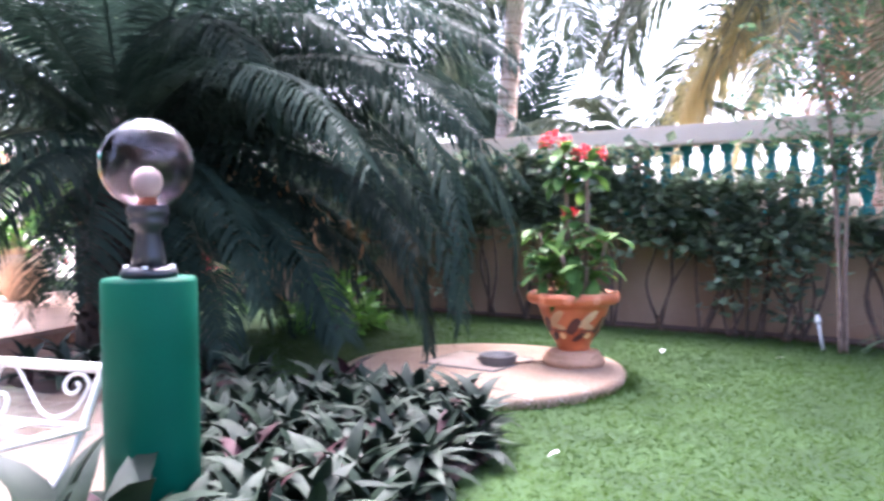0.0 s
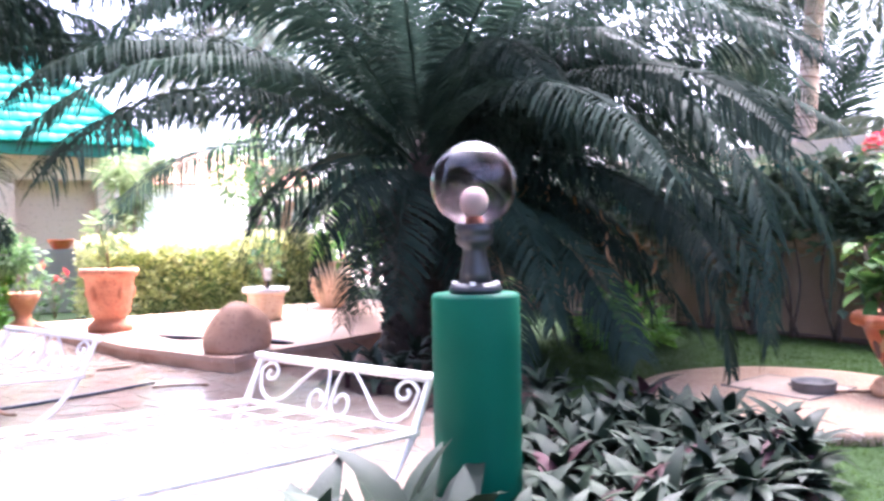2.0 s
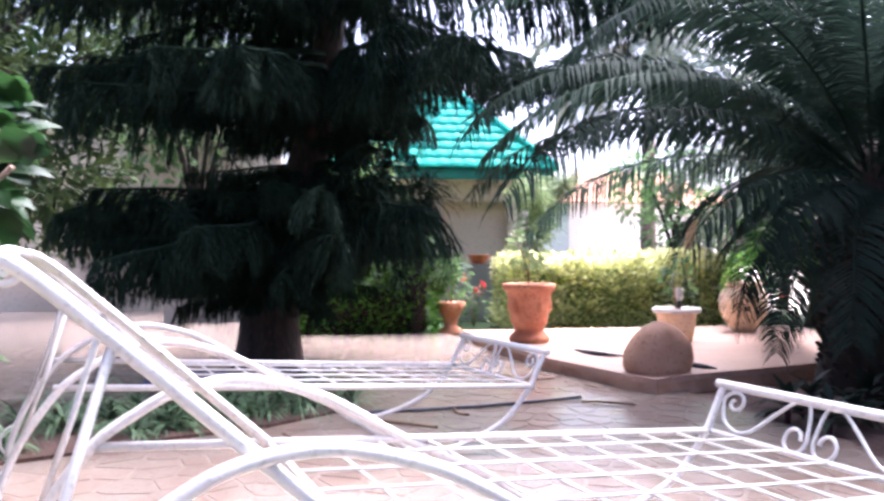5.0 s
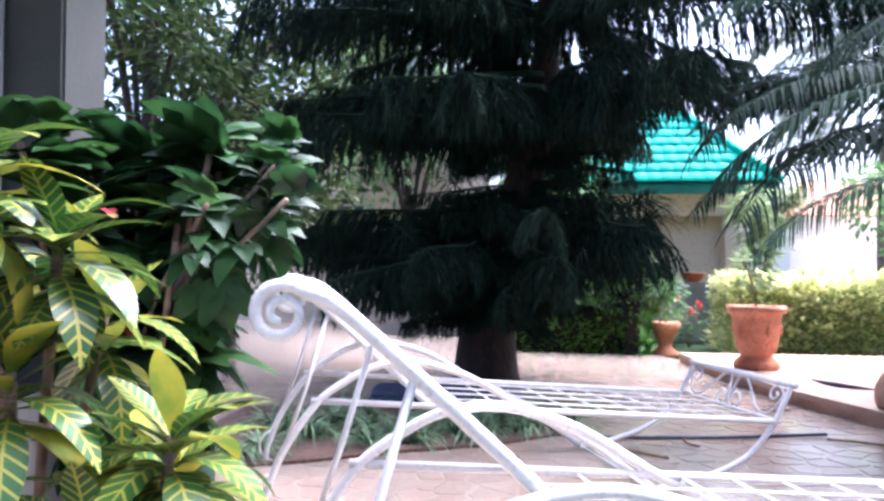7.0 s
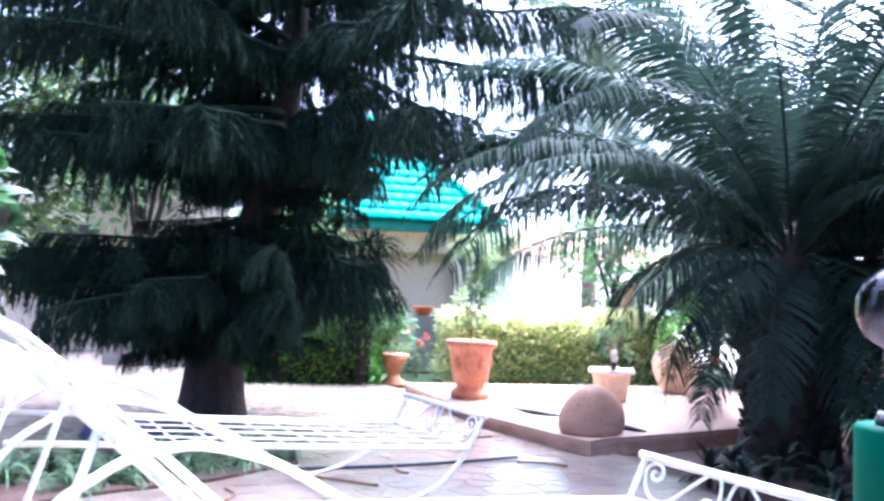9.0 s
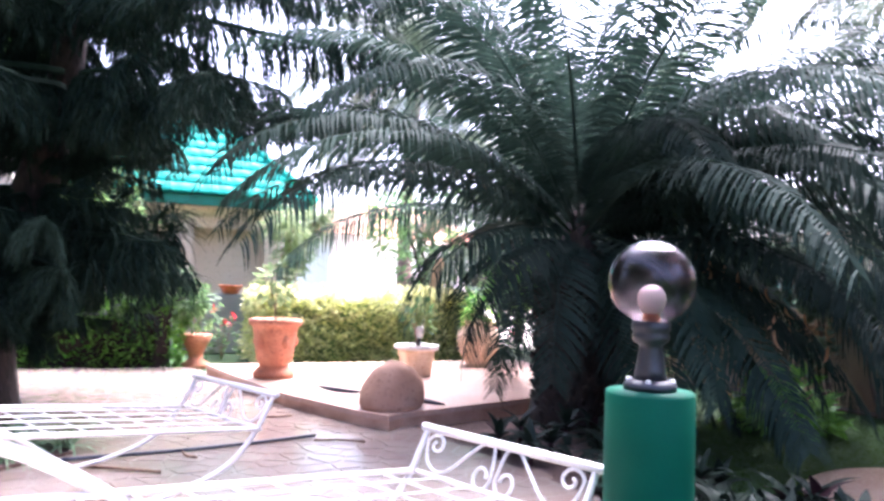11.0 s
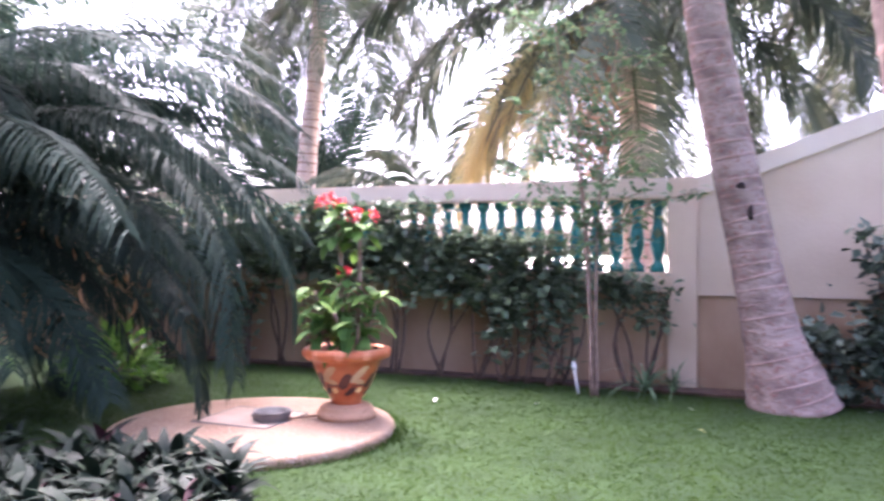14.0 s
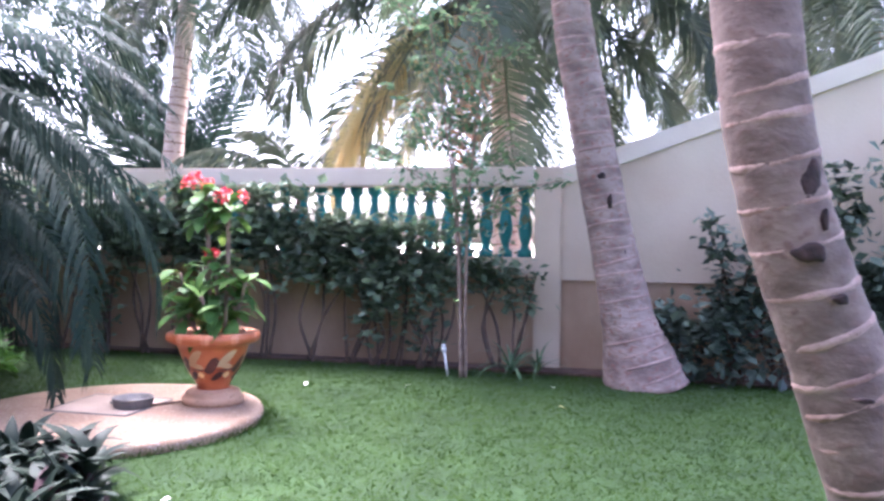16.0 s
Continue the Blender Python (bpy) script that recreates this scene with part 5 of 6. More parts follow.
for k, (x, h, n, lo, m) in enumerate([(1.25, 0.55, 420, 0.02, M_DUSK), (1.5, 0.7, 420, 0.02, M_DUSK), (1.55, 1.3, 150, 0.35, M_DUSK), (1.85, 0.9, 480, 0.02, M_DUSK), (2.2, 1.6, 330, 0.3, M_DUSK), (2.45, 0.9, 900, 0.02, M_DUSK), (2.8, 1.7, 500, 0.3, M_DUSK), (3.3, 1.5, 600, 0.2, M_DUSK), (1.95, 0.95, 160, 0.4, M_PINKLEAF)]):
    wall_shrub(x, h, 0.36, n, 80 + k, m, 6.15, lo, 0.10)

wall_bed = thing("wall_bed", "strip of bare red-brown soil along the wall foot", "soil", kind="structure",
                 data=mesh("wall_bed", *prism([(-6.5, WY - 0.01), (-6.5, 6.30), (-5.0, 6.24), (-3.6, 6.31), (-2.2, 6.25), (-1.0, 6.29), (0.2, 6.20), (1.3, 6.16), (2.4, 6.05), (4.5, 6.1), (4.5, WY - 0.01)], -0.03, 0.018), M_SOIL, False))
slim = thing("slim_tree", "slim young tree with thin pale stems and airy green leaves", "tree", pose(-0.38, 5.95, 0))
r = random.Random(31)
lines = []
for k in range(3):
    a = k * 2.1
    pts = smooth_line([(0.02 * math.cos(a), 0.02 * math.sin(a), -0.02), (0.03 * math.cos(a) - 0.02, 0.03 * math.sin(a), 0.7), (-0.05 + 0.09 * math.cos(a), 0.06 * math.sin(a), 1.5), (-0.12 + 0.28 * math.cos(a), 0.16 * math.sin(a), 2.55)], 6)
    part("stem", mesh("stem", *tube(pts, [0.016 * (1 - 0.7 * i / (len(pts) - 1)) for i in range(len(pts))], 7), M_TWIG), slim)
    lines.append(pts)
for k in range(34):
    p = r.choice(lines[:3])
    b = p[r.randrange(len(p) // 2, len(p))]
    d = Vector((r.gauss(0, 1), r.gauss(0, 0.5), r.uniform(0.1, 0.9))).normalized() * r.uniform(0.35, 0.8)
    pts = smooth_line([b, b + d * 0.5 + Vector((0, 0, 0.03)), b + d], 4)
    part("twig", mesh("twig", *tube(pts, 0.004, 5), M_TWIG), slim)
    lines.append(pts)


def on_twig(q):
    p = q.choice(lines)
    c = q.choice(p)
    if c.z < 0.9 and q.random() < 0.93:
        c = q.choice(lines[-1 - q.randrange(34)])
    return (c.x + q.gauss(0, 0.03), c.y + q.gauss(0, 0.03), c.z + q.gauss(0, 0.03)), (q.gauss(0, 1), q.gauss(0, 0.5), 0.2)


part("foliage", mesh("foliage", *leaf_cloud(1900, on_twig, 0.07, 77, 0.5, 0.3), M_SLIM, False), slim)

r = random.Random(17)
for k, (x, y, s, h) in enumerate([(-0.05, 6.15, 0.45, 26), (0.15, 6.2, 0.35, 20)]):
    V, F = [], []
    for j in range(h):
        v, f, _ = leaf_blade(s * r.uniform(0.7, 1.1), 0.010, r.uniform(0.5, 1.3), 0.3, 5, shape=0.5)
        V, F = join((V, F), moved((v, f), pose(0, 0, 0, 0, -r.uniform(45, 88), r.uniform(0, 360))))
    thing("strappy_plant", "clump of narrow grey-green leaves at the wall foot", "plant", pose(x, y, 0.0), data=mesh("strappy_plant", V, F, M_SPIDER, False))

sprinkler = thing("sprinkler", "white plastic sprinkler riser stuck in the lawn", "sprinkler", pose(-0.50, 5.98, 0.0, 0, -9, 0))
part("riser", mesh("riser", *tube([(0, 0, -0.03), (0, 0, 0.17)], 0.010, 8), M_CHALK), sprinkler)
part("nozzle", mesh("nozzle", *lathe([(0.014, 0.165), (0.020, 0.172), (0.020, 0.20), (0.012, 0.205), (0.016, 0.21), (0.016, 0.225)], 12), M_CHALK), sprinkler)

bright = thing("bright_bush", "bright green low bush behind the cycad on the lawn", "shrub", pose(-3.85, 4.95, 0))


def bright_where(q):
    d = Vector((q.gauss(0, 1), q.gauss(0, 1), abs(q.gauss(0, 1)))).normalized()
    return Vector((d.x * 0.42, d.y * 0.35, 0.05 + d.z * 0.36)) * q.uniform(0.6, 1), d


part("foliage", mesh("foliage", *leaf_cloud(420, bright_where, 0.12, 3, 0.5, 0.4), M_BRIGHT, False), bright)
for k in range(6):
    a = k * 1.05
    part("stem", mesh("stem", *tube([(0, 0, -0.01), (0.12 * math.cos(a), 0.1 * math.sin(a), 0.18), (0.24 * math.cos(a), 0.2 * math.sin(a), 0.3)], 0.006, 6), M_TWIG), bright)

for k, (x, y) in enumerate([(0.38, 4.9), (0.30, 5.5), (-0.62, 5.3), (-0.9, 2.9), (-1.3, 5.2)]):
    V, F, _ = leaf_blade(0.05, 0.018, 0.4, 0.3, 4)
    thing("fallen_leaf", "small pale fallen leaf on the grass", "leaf", pose(x, y, 0.035, 0, 0, 70 * k), group="litter on the lawn", data=mesh("fallen_leaf", V, F, M_COCOY if k == 0 else M_CHALK))

# things lying on the terrace
hose = thing("hose", "thin dark hose lying across the terrace", "hose", data=mesh("hose", *tube(smooth_line([(-4.10, 0.20, 0.062), (-4.13, 0.42, 0.06), (-4.17, 0.80, 0.06), (-4.25, 1.18, 0.06), (-4.36, 1.57, 0.06)]), 0.010, 7), M_HOSE))
for k, pts in enumerate([[(-4.24, 1.53), (-4.20, 1.66), (-4.11, 1.80)], [(-5.07, 1.41), (-5.05, 1.51), (-5.09, 1.62)], [(-3.96, 0.28), (-3.83, 0.48), (-3.72, 0.63)], [(-4.15, 0.78), (-4.03, 0.79), (-3.98, 0.83)], [(-3.70, -0.11), (-3.60, -0.06), (-3.48, -0.10)]]):
    thing("stick", "thin dry brown twig on the paving", "twig", group="twigs on the paving", data=mesh("stick", *tube(smooth_line([(*p, PAT_Z + 0.008) for p in pts]), 0.007, 6), M_STICK))
for pts in ([(-5.82, 2.0), (-5.62, 2.06), (-5.52, 2.12), (-5.38, 2.26)], [(-4.96, 2.50), (-4.86, 2.53), (-4.70, 2.60)]):
    line = smooth_line([(*p, PLAT_Z + 0.014) for p in pts])
    thing("dry_husk", "dark curled palm husk lying on the raised terrace", "palm husk", data=mesh("dry_husk", *tube(line, [0.004 + 0.016 * math.sin(math.pi * i / (len(line) - 1)) for i in range(len(line))], 6), M_HOSE))

navy = thing("folded_cover", "navy blue folded cover lying in front of the conifer", "cover", pose(-5.33, -0.66, PAT_Z + 0.002, 0, 0, 8), data=mesh("folded_cover", *box(-0.28, -0.45, 0, 0.28, 0.45, 0.05, 0.02), M_NAVY))

# ---- broad-leaved plants by the house ----
leafy = []
for k in range(3):
    V, F, UV = leaf_blade(0.165 + 0.022 * k, 0.033 + 0.002 * k, 0.2 + 0.3 * k, 0.15, 9, shape=1.15)
    leafy.append((mesh("leaf", V, F, M_CROTON, uv=UV), mesh("leaf", V, F, M_CROTONY, uv=UV)))


def croton(m, heads, seed):
    r = random.Random(seed)
    t = thing("croton", "croton shrub with yellow-veined green leaves by the house", "croton", m, group="crotons")
    for hx, hy, hz, n in heads:
        part("stem", mesh("stem", *tube(smooth_line([(hx * 0.2, hy * 0.2, -0.02), (hx * 0.5, hy * 0.5, hz * 0.5), (hx, hy, hz)]), 0.010, 7), M_TWIG), t)
        for k in range(n):
            tilt = 72 - 98 * (k / n) ** 0.8 + r.uniform(-12, 12)
            part("leaf", r.choice(leafy)[1 if r.random() < 0.25 else 0], t, pose(hx, hy, hz - 0.10 * k / n, 0, -tilt, k * 137.5 + r.uniform(-12, 12)))
    return t


croton(pose(-1.38, -0.98, 0.05), [(0.14, 0.15, 0.94, 24), (0.24, 0.06, 1.04, 22), (0.22, 0.12, 0.72, 22), (-0.08, 0.11, 0.80, 20), (-0.02, -0.10, 1.0, 18), (0.05, 0.18, 0.50, 16)], 1)
croton(pose(-1.32, -0.72, 0.05), [(0.06, 0.09, 0.60, 26), (0.16, 0.0, 0.44, 18), (-0.10, 0.02, 0.48, 18)], 2)

lobed = []
for k in range(3):
    V, F, UV = [], [], []
    base = leaf_blade(0.22 + 0.03 * k, 0.062, 0.5, 0.2, 6, shape=0.7)
    V, F, UV = list(base[0]), list(base[1]), list(base[2])
    for s in (-1, 1):
        for a, l in ((38, 0.17), (72, 0.12)):
            v, f, u = leaf_blade(l, 0.042, 0.4, 0.2, 4, shape=0.7)
            c = moved((v, f), pose(0.05, 0, 0.002, 0, 0, s * a))
            n = len(V)
            V += c[0]
            F += [tuple(i + n for i in q) for q in f]
            UV += u
    lobed.append(mesh("leaf", V, F, M_BIGLEAF, uv=UV))
redleaf = mesh("leaf", *leaf_blade(0.18, 0.03, 0.6, 0.2, 6, shape=0.7)[:2], M_RED)
shrub = thing("broad_leaf_shrub", "broad-leaved green shrub with a few red young leaves by the house", "shrub", pose(-2.5, -1.38, 0.05))
r = random.Random(44)
for s in range(27):
    a, rad, h = r.uniform(0, 6.28), r.uniform(0.05, 0.50), r.uniform(0.6, 1.4)
    hx, hy = rad * math.cos(a), rad * math.sin(a)
    part("stem", mesh("stem", *tube(smooth_line([(hx * 0.2, hy * 0.2, -0.02), (hx * 0.6, hy * 0.6, h * 0.5), (hx, hy, h)]), 0.011, 7), M_TWIG), shrub)
    for k in range(16):
        z = h - (h * 0.85) * (k / 16) ** 1.2
        if hy * z / h > 0.13 and 0.72 < z < 1.06:      # cut back beside the lounger
            continue
        part("leaf", redleaf if (s % 6 == 2 and k == 3) else r.choice(lobed), shrub, pose(hx * z / h, hy * z / h, z, 0, -(40 - 85 * k / 16 + r.uniform(-20, 20)), k * 137.5 + r.uniform(-20, 20)) @ Matrix.Scale(r.uniform(0.95, 1.4), 4))

for hx, hy, h in ((0.22, 0.62, 1.10), (0.10, 0.54, 1.22), (0.30, 0.40, 1.08), (-0.05, 0.50, 1.30)):
    part("stem", mesh("stem", *tube(smooth_line([(hx * 0.1, hy * 0.1, -0.02), (hx * 0.35, hy * 0.25, h * 0.6), (hx, hy, h)]), 0.008, 7), M_TWIG), shrub)
    for k in range(9):
        part("leaf", r.choice(lobed), shrub, pose(hx * (1 - 0.02 * k) + r.uniform(-0.06, 0.06), hy * (1 - 0.03 * k) + r.uniform(-0.06, 0.06), h - 0.028 * k, r.uniform(-25, 25), -(50 - 14 * k + r.uniform(-20, 20)), k * 137.5 + r.uniform(-25, 25)) @ Matrix.Scale(r.uniform(0.6, 0.9), 4))

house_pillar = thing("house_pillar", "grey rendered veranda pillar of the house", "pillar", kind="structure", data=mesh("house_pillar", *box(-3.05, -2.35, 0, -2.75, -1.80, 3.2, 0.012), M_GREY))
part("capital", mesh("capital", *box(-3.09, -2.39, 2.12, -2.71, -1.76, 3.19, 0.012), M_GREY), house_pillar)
house_wall = thing("house_wall", "pale rendered house wall behind the planting", "house wall", kind="structure", data=mesh("house_wall", *box(-2.6, -6.0, 0, 3.5, -2.4, 3.2, 0.01), M_PALEGREY))
house_wall_w = thing("house_wall_side", "pale rendered return of the house wall", "house wall", kind="structure", data=mesh("house_wall_side", *box(-2.72, -2.39, 0, -2.5, -2.02, 3.2, 0.01), M_PALEGREY))
# Unseen slab, added to cut skylight on the loungers and house planting.
added_shade_roof = thing("added_shade_roof", "unseen roof slab added over the house to shade loungers and shrubs", "roof", kind="structure", data=mesh("added_shade_roof", *box(-3.3, -6.0, 3.205, 3.5, -1.0, 3.40, 0.012), M_PALEGREY))
planter_wall = thing("planter_wall", "low pale rendered planter wall by the house", "planter wall", kind="structure", data=mesh("planter_wall", *box(-2.4, -1.72, 0, -1.0, -1.5, 0.55, 0.012), M_PALEGREY))

# ---- hedge and far garden ----


def hedge(name, label, x0, y0, x1, y1, h, n, material, seed, leaf=0.075, inner=M_FEATHER):
    t = thing(name, label, "hedge")
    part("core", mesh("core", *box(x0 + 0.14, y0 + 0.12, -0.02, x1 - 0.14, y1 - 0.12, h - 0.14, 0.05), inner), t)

    def where(q):
        f = q.random()
        if f < 0.45:
            p, d = (x1 - q.random() ** 2 * 0.15, q.uniform(y0, y1), h * q.random()), (1, 0, 0.3)
        elif f < 0.75:
            p, d = (q.uniform(x0, x1), q.uniform(y0, y1), h - q.random() ** 2 * 0.14), (0, 0, 1)
        else:
            e = q.random() < 0.5
            p, d = (q.uniform(x0, x1), (y0 + 0.1 * q.random()) if e else (y1 - 0.1 * q.random()), h * q.random()), (0, -1 if e else 1, 0.2)
        b = 0.05 * noise.noise((p[0] * 3, p[1] * 3, p[2] * 3))
        return (p[0] + b + q.gauss(0, 0.02), p[1] + b, p[2] + b + q.gauss(0, 0.025)), d
    part("foliage", mesh("foliage", *leaf_cloud(n, where, leaf, seed, 0.55, 0.0), material, False), t)
    return t


hedge("variegated_hedge", "clipped hedge of cream-variegated leaves beside the terrace", -9.6, 2.15, -8.5, 4.9, 0.86, 13000, M_HEDGE, 11)
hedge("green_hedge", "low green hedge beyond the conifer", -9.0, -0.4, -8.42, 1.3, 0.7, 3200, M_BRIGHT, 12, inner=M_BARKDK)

for k, (x, y) in enumerate([(-8.6, 1.45)]):
    t = pot("garden_pot", "small terracotta pedestal pot at the lawn edge", pose(x, y, 0.0), [(0.15, 0), (0.15, 0.04), (0.07, 0.10), (0.08, 0.16), (0.14, 0.28), (0.17, 0.36), (0.15, 0.37), (0.01, 0.35)], M_TERRA, "garden pots")
    shrub_in_pot("potted_bush", "leafy green bush in a garden pot", pose(x, y, 0.36), 0.3, 160, 0.24, 0.09, M_FARLEAF, 90 + k)
for k, (x, y) in enumerate([(-9.6, 1.9), (-7.7, 4.75), (-9.0, 4.8), (-5.2, 4.9)]):
    t = thing("flowering_plant", "green plant with red flowers on the lawn", "plant", pose(x, y, 0), group="red flowering plants")
    for z in range(4):
        part("stem", mesh("stem", *tube([(0, 0, -0.01), (0.1 * math.cos(z * 1.6), 0.1 * math.sin(z * 1.6), 0.4)], 0.006, 5), M_TWIG), t)
    part("foliage", mesh("foliage", *leaf_cloud(150, lambda q: ((q.gauss(0, 0.14), q.gauss(0, 0.14), q.uniform(0.05, 0.5)), (q.gauss(0, 1), q.gauss(0, 1), 0.4)), 0.09, 20 + k, 0.5), M_FARLEAF, False), t)
    for z in range(3):
        c = (0.15 * math.cos(z * 2 + k), 0.15 * math.sin(z * 2 + k), 0.45 + 0.07 * z)
        part("flower", mesh("flower", *leaf_cloud(30, lambda q, c=c: ((c[0] + q.gauss(0, 0.02), c[1] + q.gauss(0, 0.02), c[2] + q.gauss(0, 0.02)), (q.gauss(0, 1), q.gauss(0, 1), q.gauss(0, 1))), 0.035, 30 + z, 0.9, 0), M_FLOWER, False), t, label="red flower")

stake = thing("wooden_stake", "pale wooden board standing tilted among the hedge leaves", "stake", pose(-8.78, 4.18, 0.0, -12, 0, 0), data=mesh("wooden_stake", *box(-0.012, -0.062, 0, 0.012, 0.062, 1.36, 0.004), M_PALEWOOD))


def leafy_tree(x, y, h, spread, n, material, seed, label, leaf=0.16):
    t = thing("tree", label, "tree", pose(x, y, 0), group="garden trees")
    r = random.Random(seed)
    trunk = smooth_line([(0, 0, -0.05), (0.05, 0.03, h * 0.3), (r.uniform(-0.2, 0.2), 0, h * 0.6)], 5)
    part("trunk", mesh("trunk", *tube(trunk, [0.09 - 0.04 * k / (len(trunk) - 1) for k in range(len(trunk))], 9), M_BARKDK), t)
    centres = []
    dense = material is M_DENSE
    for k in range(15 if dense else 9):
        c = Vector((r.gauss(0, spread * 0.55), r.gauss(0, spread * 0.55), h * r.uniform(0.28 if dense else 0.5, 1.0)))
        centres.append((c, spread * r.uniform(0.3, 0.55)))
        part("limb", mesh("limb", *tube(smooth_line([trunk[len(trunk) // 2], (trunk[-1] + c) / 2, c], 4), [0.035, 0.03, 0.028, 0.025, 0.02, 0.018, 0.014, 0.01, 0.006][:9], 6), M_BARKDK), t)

    def where(q):
        c, s = q.choice(centres)
        d = Vector((q.gauss(0, 1), q.gauss(0, 1), q.gauss(0, 0.8))).normalized()
        return c + d * s * q.random() ** 0.4, d
    part("crown", mesh("crown", *leaf_cloud(n, where, leaf, seed, 0.45, 0.3), material, False), t)


feather = thing("feathery_plant", "tall pale green plant with thin stems and drooping feathery leaves", "plant", pose(-9.9, 2.75, 0), group="garden trees")
r = random.Random(51)
plumes = []
for k in range(9):
    a, reach = r.uniform(0, 6.28), r.uniform(0.1, 0.55)
    pts = smooth_line([(0.05 * math.cos(a), 0.05 * math.sin(a), -0.03), (0.10 * math.cos(a), 0.10 * math.sin(a), 0.9), (reach * 0.6 * math.cos(a), reach * 0.6 * math.sin(a), r.uniform(1.5, 1.8)), (reach * 1.3 * math.cos(a), reach * 1.3 * math.sin(a), r.uniform(1.55, 2.05))], 6)
    part("stem", mesh("stem", *tube(pts, [0.014 - 0.010 * i / (len(pts) - 1) for i in range(len(pts))], 6), M_TWIG), feather)
    plumes.append(pts[8:])


def on_plume(q):
    c = q.choice(q.choice(plumes))
    return (c.x + q.gauss(0, 0.05), c.y + q.gauss(0, 0.05), c.z + q.gauss(0, 0.05)), (q.gauss(0, 1), q.gauss(0, 1), 0.0)


part("foliage", mesh("foliage", *leaf_cloud(1500, on_plume, 0.26, 51, 0.10, 0.7), M_FEATHER, False), feather)
leafy_tree(-8.5, 1.05, 1.15, 0.42, 1700, M_FARLEAF, 61, "bushy green shrub beside the pedestal pot", 0.10)
leafy_tree(-9.6, 0.2, 2.6, 0.8, 1200, M_FARLEAF, 52, "leafy bright green tree behind the conifer")
leafy_tree(-11.8, 5.6, 2.4, 1.1, 1300, M_FARLEAF, 53, "broad green tree beside the far house")
leafy_tree(-11.0, 7.0, 3.0, 1.3, 1300, M_FARLEAF, 54, "broad green tree at the garden's end")
leafy_tree(-8.8, 6.0, 1.4, 0.8, 1000, M_BRIGHT, 55, "low bright green tree behind the cycad")
leafy_tree(-9.5, -4.2, 4.6, 1.8, 4600, M_DENSE, 56, "tall green tree beyond the conifer")
leafy_tree(-6.4, -3.4, 4.8, 1.8, 8000, M_DENSE, 57, "tall green tree beside the house", 0.13)
leafy_tree(-12.5, -2.0, 4.6, 1.8, 2000, M_FARLEAF, 58, "large green tree at the garden wall", 0.22)
leafy_tree(4.8, 9.5, 3.6, 1.2, 1400, M_PINKLEAF, 59, "reddish brown tree beyond the sloping wall")
leafy_tree(-8.4, -3.4, 3.9, 1.2, 2600, M_DENSE, 60, "dense dark green tree behind the conifer")
palm("tall coconut palm beyond the pavilion", [(-17, 7.4, 0), (-17, 7.4, 3), (-16.8, 7.5, 6.0)], [0.2, 0.15, 0.13], (4, 5, 6, 6, 6, 5, 2), 18, 1.2)
palm("coconut palm at the far garden wall", [(-18, -4.0, 0), (-18, -4, 3), (-17.8, -3.8, 5.0)], [0.26, 0.2, 0.16], (4, 5, 6, 6, 6, 5, 2), 20, 1.2)

palm("pale coconut palm rising behind the cycad", [(-8.9, 7.4, 0), (-8.85, 7.35, 0.7), (-8.8, 7.3, 1.5)], [0.17, 0.14, 0.13], (9, 10, 9, 7, 4, 0, 0), 19, 1.1)

# ---- pavilion ----
pavilion = thing("pavilion", "beige garden pavilion with a hipped turquoise tiled roof", "pavilion", pose(-11.2, 3.45, 0))
# local: eave corner at (0, 0), building runs to -x and -y
part("wall_front", mesh("wall_front", *box(-0.75, -3.1, 0, -0.55, -0.5, 2.02, 0.01), M_HOUSE), pavilion)
part("wall_side", mesh("wall_side", *box(-3.9, -0.7, 0, -0.76, -0.5, 2.02, 0.01), M_HOUSE), pavilion)
part("fascia", mesh("fascia", *box(-0.10, -3.6, 2.02, -0.03, 0.0, 2.17, 0.008), M_FASCIA), pavilion, label="dark green fascia board")
part("fascia", mesh("fascia", *box(-4.4, -0.07, 2.02, -0.11, 0.0, 2.17, 0.008), M_FASCIA), pavilion)
part("soffit", mesh("soffit", *box(-4.4, -3.6, 2.025, -0.12, -0.08, 2.06, 0.0), M_HOUSE), pavilion)
part("beam", mesh("beam", *box(-0.50, -3.2, 1.72, -0.32, -0.4, 2.02, 0.01), M_HOUSE), pavilion)
for y in (-0.55, -1.8, -3.05):
    part("column", mesh("column", *box(-0.52, y - 0.11, 0, -0.30, y + 0.11, 1.715, 0.012), M_HOUSE), pavilion)
APEX = (-2.2, -1.8, 4.2)
roof = part("roof", mesh("roof", [(0, 0, 2.17), (0, -3.6, 2.17), (-4.4, -3.6, 2.17), (-4.4, 0, 2.17), APEX], [(0, 4, 1), (1, 4, 2), (2, 4, 3), (3, 4, 0), (0, 1, 2, 3)], M_FASCIA, False), pavilion)
V, F = [], []
tw, tl = 0.20, 0.27
for k in range(6):
    u = k / 5
    z = 0.012 * math.sin(math.pi * u) + 0.008
    for s in (0, 1):
        V.append((-tl * s, -tw * u, z + 0.028 * (1 - s)))
    V.append((0.002, -tw * u, z + 0.005))
for k in range(5):
    a = k * 3
    F += [(a, a + 3, a + 4, a + 1), (a + 2, a + 5, a + 3, a)]
tile = mesh("roof_tile", V, F, M_ROOF)
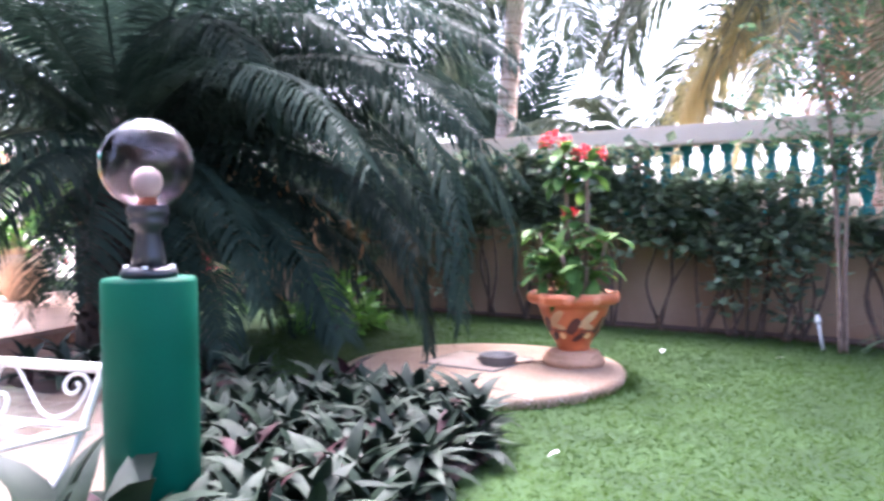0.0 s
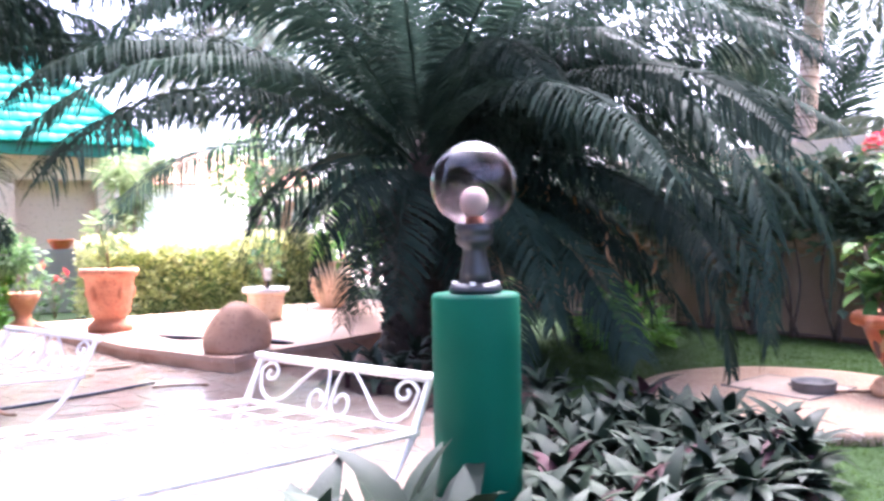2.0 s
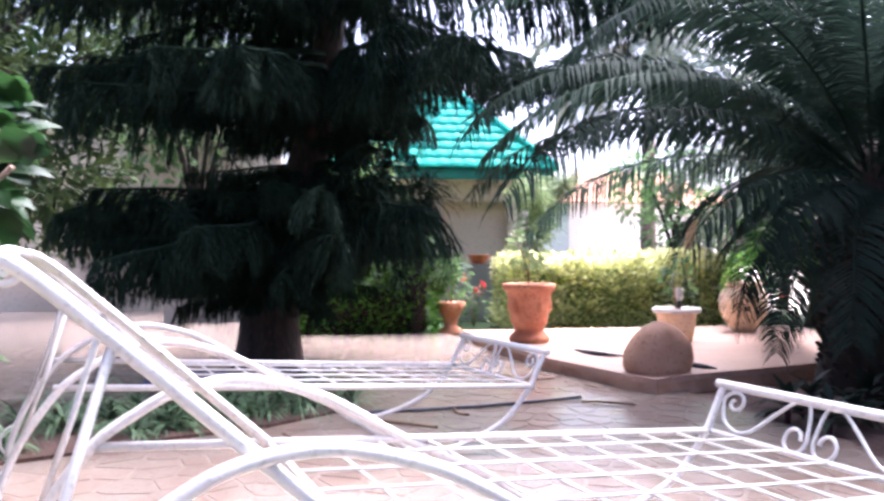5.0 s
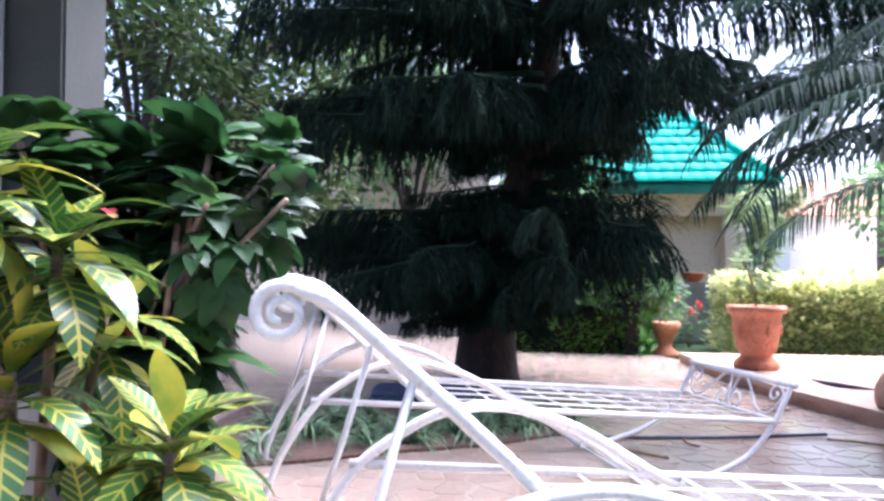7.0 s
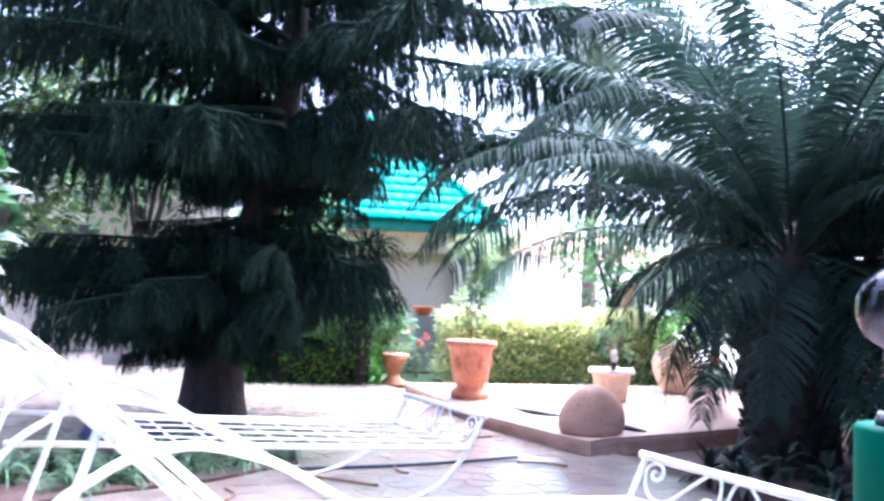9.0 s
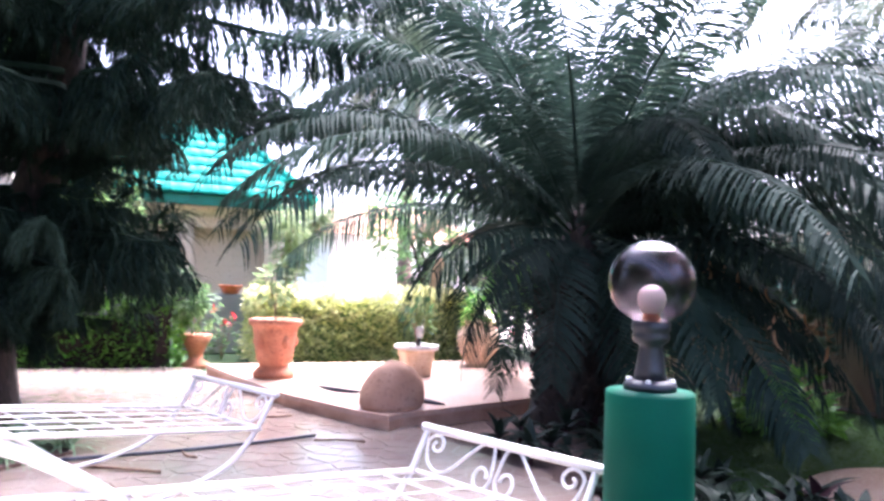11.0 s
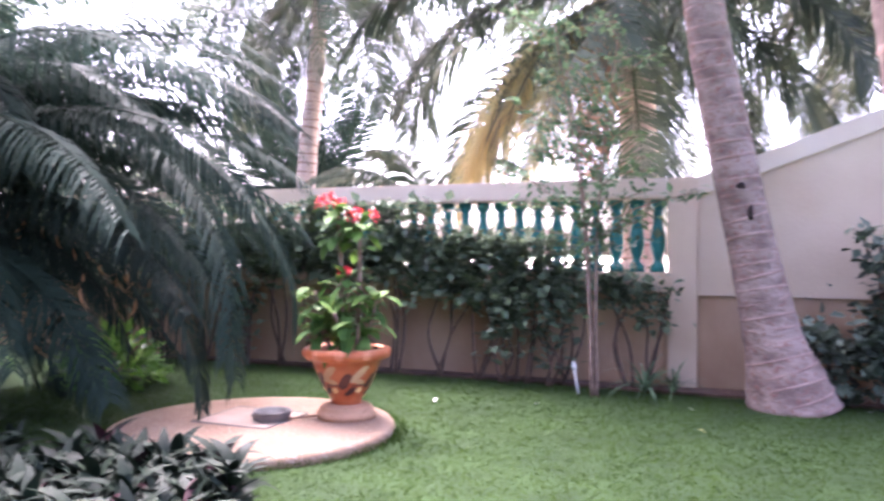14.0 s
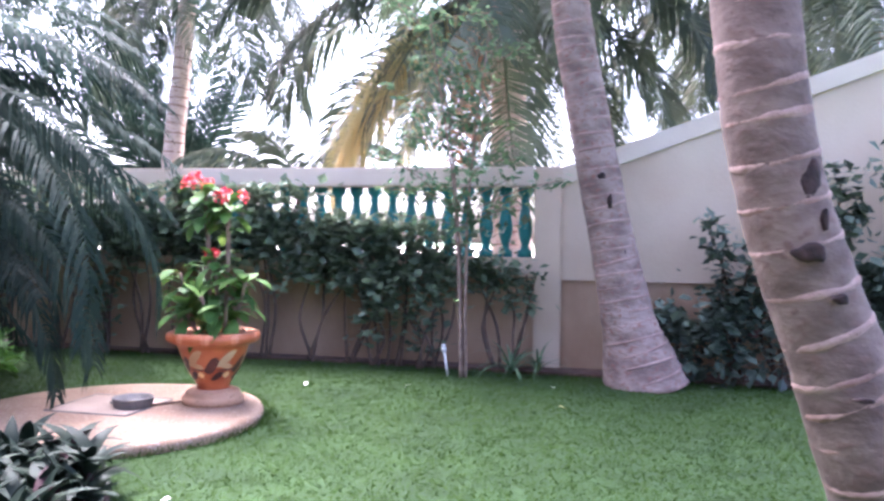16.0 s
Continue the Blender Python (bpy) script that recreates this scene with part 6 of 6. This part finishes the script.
for run, half, turn in ((2.2, 1.8, 0), (1.8, 2.2, 1)):
    pitch = math.atan2(2.03, run)
    slope = math.hypot(2.03, run)
    for row in range(int(slope / 0.225)):
        f = row * 0.225 / slope
        z = 2.18 + 2.03 * f
        inset = half * f
        n = max(1, int((2 * half - 2 * inset) / tw))
        for k in range(n):
            c = inset + (2 * half - 2 * inset - n * tw) / 2 + k * tw
            if turn:
                m = Matrix.Translation((-c - tw, -run * f, z)) @ pose(0, 0, 0, 0, 0, 90) @ pose(0, 0, 0, 0, math.degrees(pitch), 0)
            else:
                m = Matrix.Translation((-run * f, -c, z)) @ pose(0, 0, 0, 0, math.degrees(pitch), 0)
            part("roof_tile", tile, roof, m)
for c in ((0.02, 0.02, 2.2), (0.02, -3.62, 2.2), (-4.42, 0.02, 2.2)):
    part("hip_ridge", mesh("hip_ridge", *tube([c, (APEX[0], APEX[1], APEX[2] + 0.05)], 0.07, 10), M_ROOF), roof)
beige_house = thing("beige_house", "beige house wall with a flat parapet behind the conifer", "house", pose(-13.0, -3.6, 0))
part("wall", mesh("wall", *box(-0.3, -4.0, 0, 0, 2.9, 2.85, 0.01), M_HOUSE), beige_house)
part("parapet", mesh("parapet", *box(-0.36, -4.05, 2.85, 0.06, 2.95, 3.05, 0.01), M_CAP), beige_house)
for y in (-2.8, 0.4):
    w = part("window", mesh("window", *box(0.003, y - 0.5, 1.0, 0.05, y + 0.5, 2.0, 0.008), M_GREY), beige_house)
    part("sill", mesh("sill", *box(0.003, y - 0.58, 0.92, 0.10, y + 0.58, 0.98, 0.008), M_CAP), w)
low_wall = thing("low_wall", "pale grey low garden wall by the pavilion", "garden wall", kind="structure", data=mesh("low_wall", *box(-10.4, -2.0, 0, -10.2, 2.55, 0.78, 0.012), M_PALEGREY))
red_pot = pot("red_bowl", "small red bowl standing on the low wall", pose(-10.3, 2.1, 0.78), [(0.08, 0), (0.10, 0.01), (0.15, 0.10), (0.155, 0.12), (0.13, 0.12), (0.01, 0.09)], M_TERRA_OR)

wall_west = thing("wall_west", "beige boundary wall at the garden's end", "garden wall", kind="structure", data=mesh("wall_west", *box(-19, -14, 0, -18.7, 4.4, 2.3, 0.01), M_HOUSE))
far_house = thing("far_house", "white house with a red tiled roof beyond the garden", "house", pose(-20.5, 9.0, 0, 0, 0, 10))
part("wall", mesh("wall", *box(-2.2, -2.6, 0, 0, 2.2, 2.3, 0.01), M_WHITE), far_house)
part("roof", mesh("roof", [(0.4, -3.0, 2.3), (0.4, 2.6, 2.3), (-2.6, 2.6, 2.3), (-2.6, -3.0, 2.3), (-1.1, -1.6, 3.3), (-1.1, 1.2, 3.3)], [(0, 1, 5, 4), (1, 2, 5), (2, 3, 4, 5), (3, 0, 4), (0, 3, 2, 1)], M_TERRA, False), far_house)

# ---- grass ----


def grass(n, seed):
    g = np.random.default_rng(seed)
    x, y = g.uniform(-4.4, 3.2, n), g.uniform(0.6, 6.35, n)
    far = g.random(n) < 0.12
    x, y = np.where(far, g.uniform(-0.9, 6.8, n), x), np.where(far, g.uniform(-0.3, 6.35, n), y)
    keep = np.ones(n, bool)
    for i in range(n):
        if inside(x[i], y[i], SOIL) or inside(x[i], y[i], PATIO) or math.hypot(x[i] - SLAB[0], y[i] - SLAB[1]) < 0.76 or inside(x[i], y[i], PLATFORM):
            keep[i] = False
    x, y = x[keep], y[keep]
    n = len(x)
    edge = np.abs(np.hypot(x - SLAB[0], y - SLAB[1]) - 0.79) < 0.06
    h = g.uniform(0.006, 0.017, n) * np.where(edge, 3.0, 1.0)
    a, w = g.uniform(0, 6.283, n), g.uniform(0.0015, 0.0034, n)
    lx, ly = g.normal(0, 0.022, n), g.normal(0, 0.022, n)
    V = np.empty((n, 3, 3))
    V[:, 0] = np.stack([x - w * np.cos(a), y - w * np.sin(a), np.zeros(n)], 1)
    V[:, 1] = np.stack([x + w * np.cos(a), y + w * np.sin(a), np.zeros(n)], 1)
    V[:, 2] = np.stack([x + lx, y + ly, h], 1)
    me = bpy.data.meshes.new("grass")
    me.vertices.add(3 * n)
    me.vertices.foreach_set("co", V.ravel())
    me.loops.add(3 * n)
    me.loops.foreach_set("vertex_index", np.arange(3 * n, dtype=np.int32))
    me.polygons.add(n)
    me.polygons.foreach_set("loop_start", np.arange(0, 3 * n, 3, dtype=np.int32))
    me.materials.append(M_GRASS)
    me.update(calc_edges=True)
    return me


thing("grass", "short fine green grass covering the lawn", "grass", kind="stuff", data=grass(260000, 5))

# ---- paving stones ----
stones = [s for s in cells(PATIO, 0.15, 3) if not inside(s[0], s[1], PINE_BED) and s[0] > -7.6 and s[1] > -3.2]
near = sorted(stones, key=lambda s: math.hypot(s[0] + 2.2, s[1] - 0.4))[:300]
chosen = set(id(s) for s in near)
rest = []
r = random.Random(2)
for s in stones:
    c = stone_mesh(*s, 0, 0.0072 + r.uniform(-0.0008, 0.0008))
    if id(s) in chosen:
        part("paving_stone", mesh("paving_stone", *c, M_STONE, False), patio, pose(s[0], s[1], PAT_Z - 0.010))
    else:
        k = len(rest)
        rest.append(([(x + s[0], y + s[1], z + PAT_Z - 0.010) for x, y, z in c[0]], c[1]))
V, F = [], []
for v, f in rest:
    k = len(V)
    V += v
    F += [tuple(i + k for i in q) for q in f]
far_stones = part("paving_stones", mesh("paving_stones", V, F, M_STONE_FAR, False), patio)
far_stones["kind"] = "stuff"
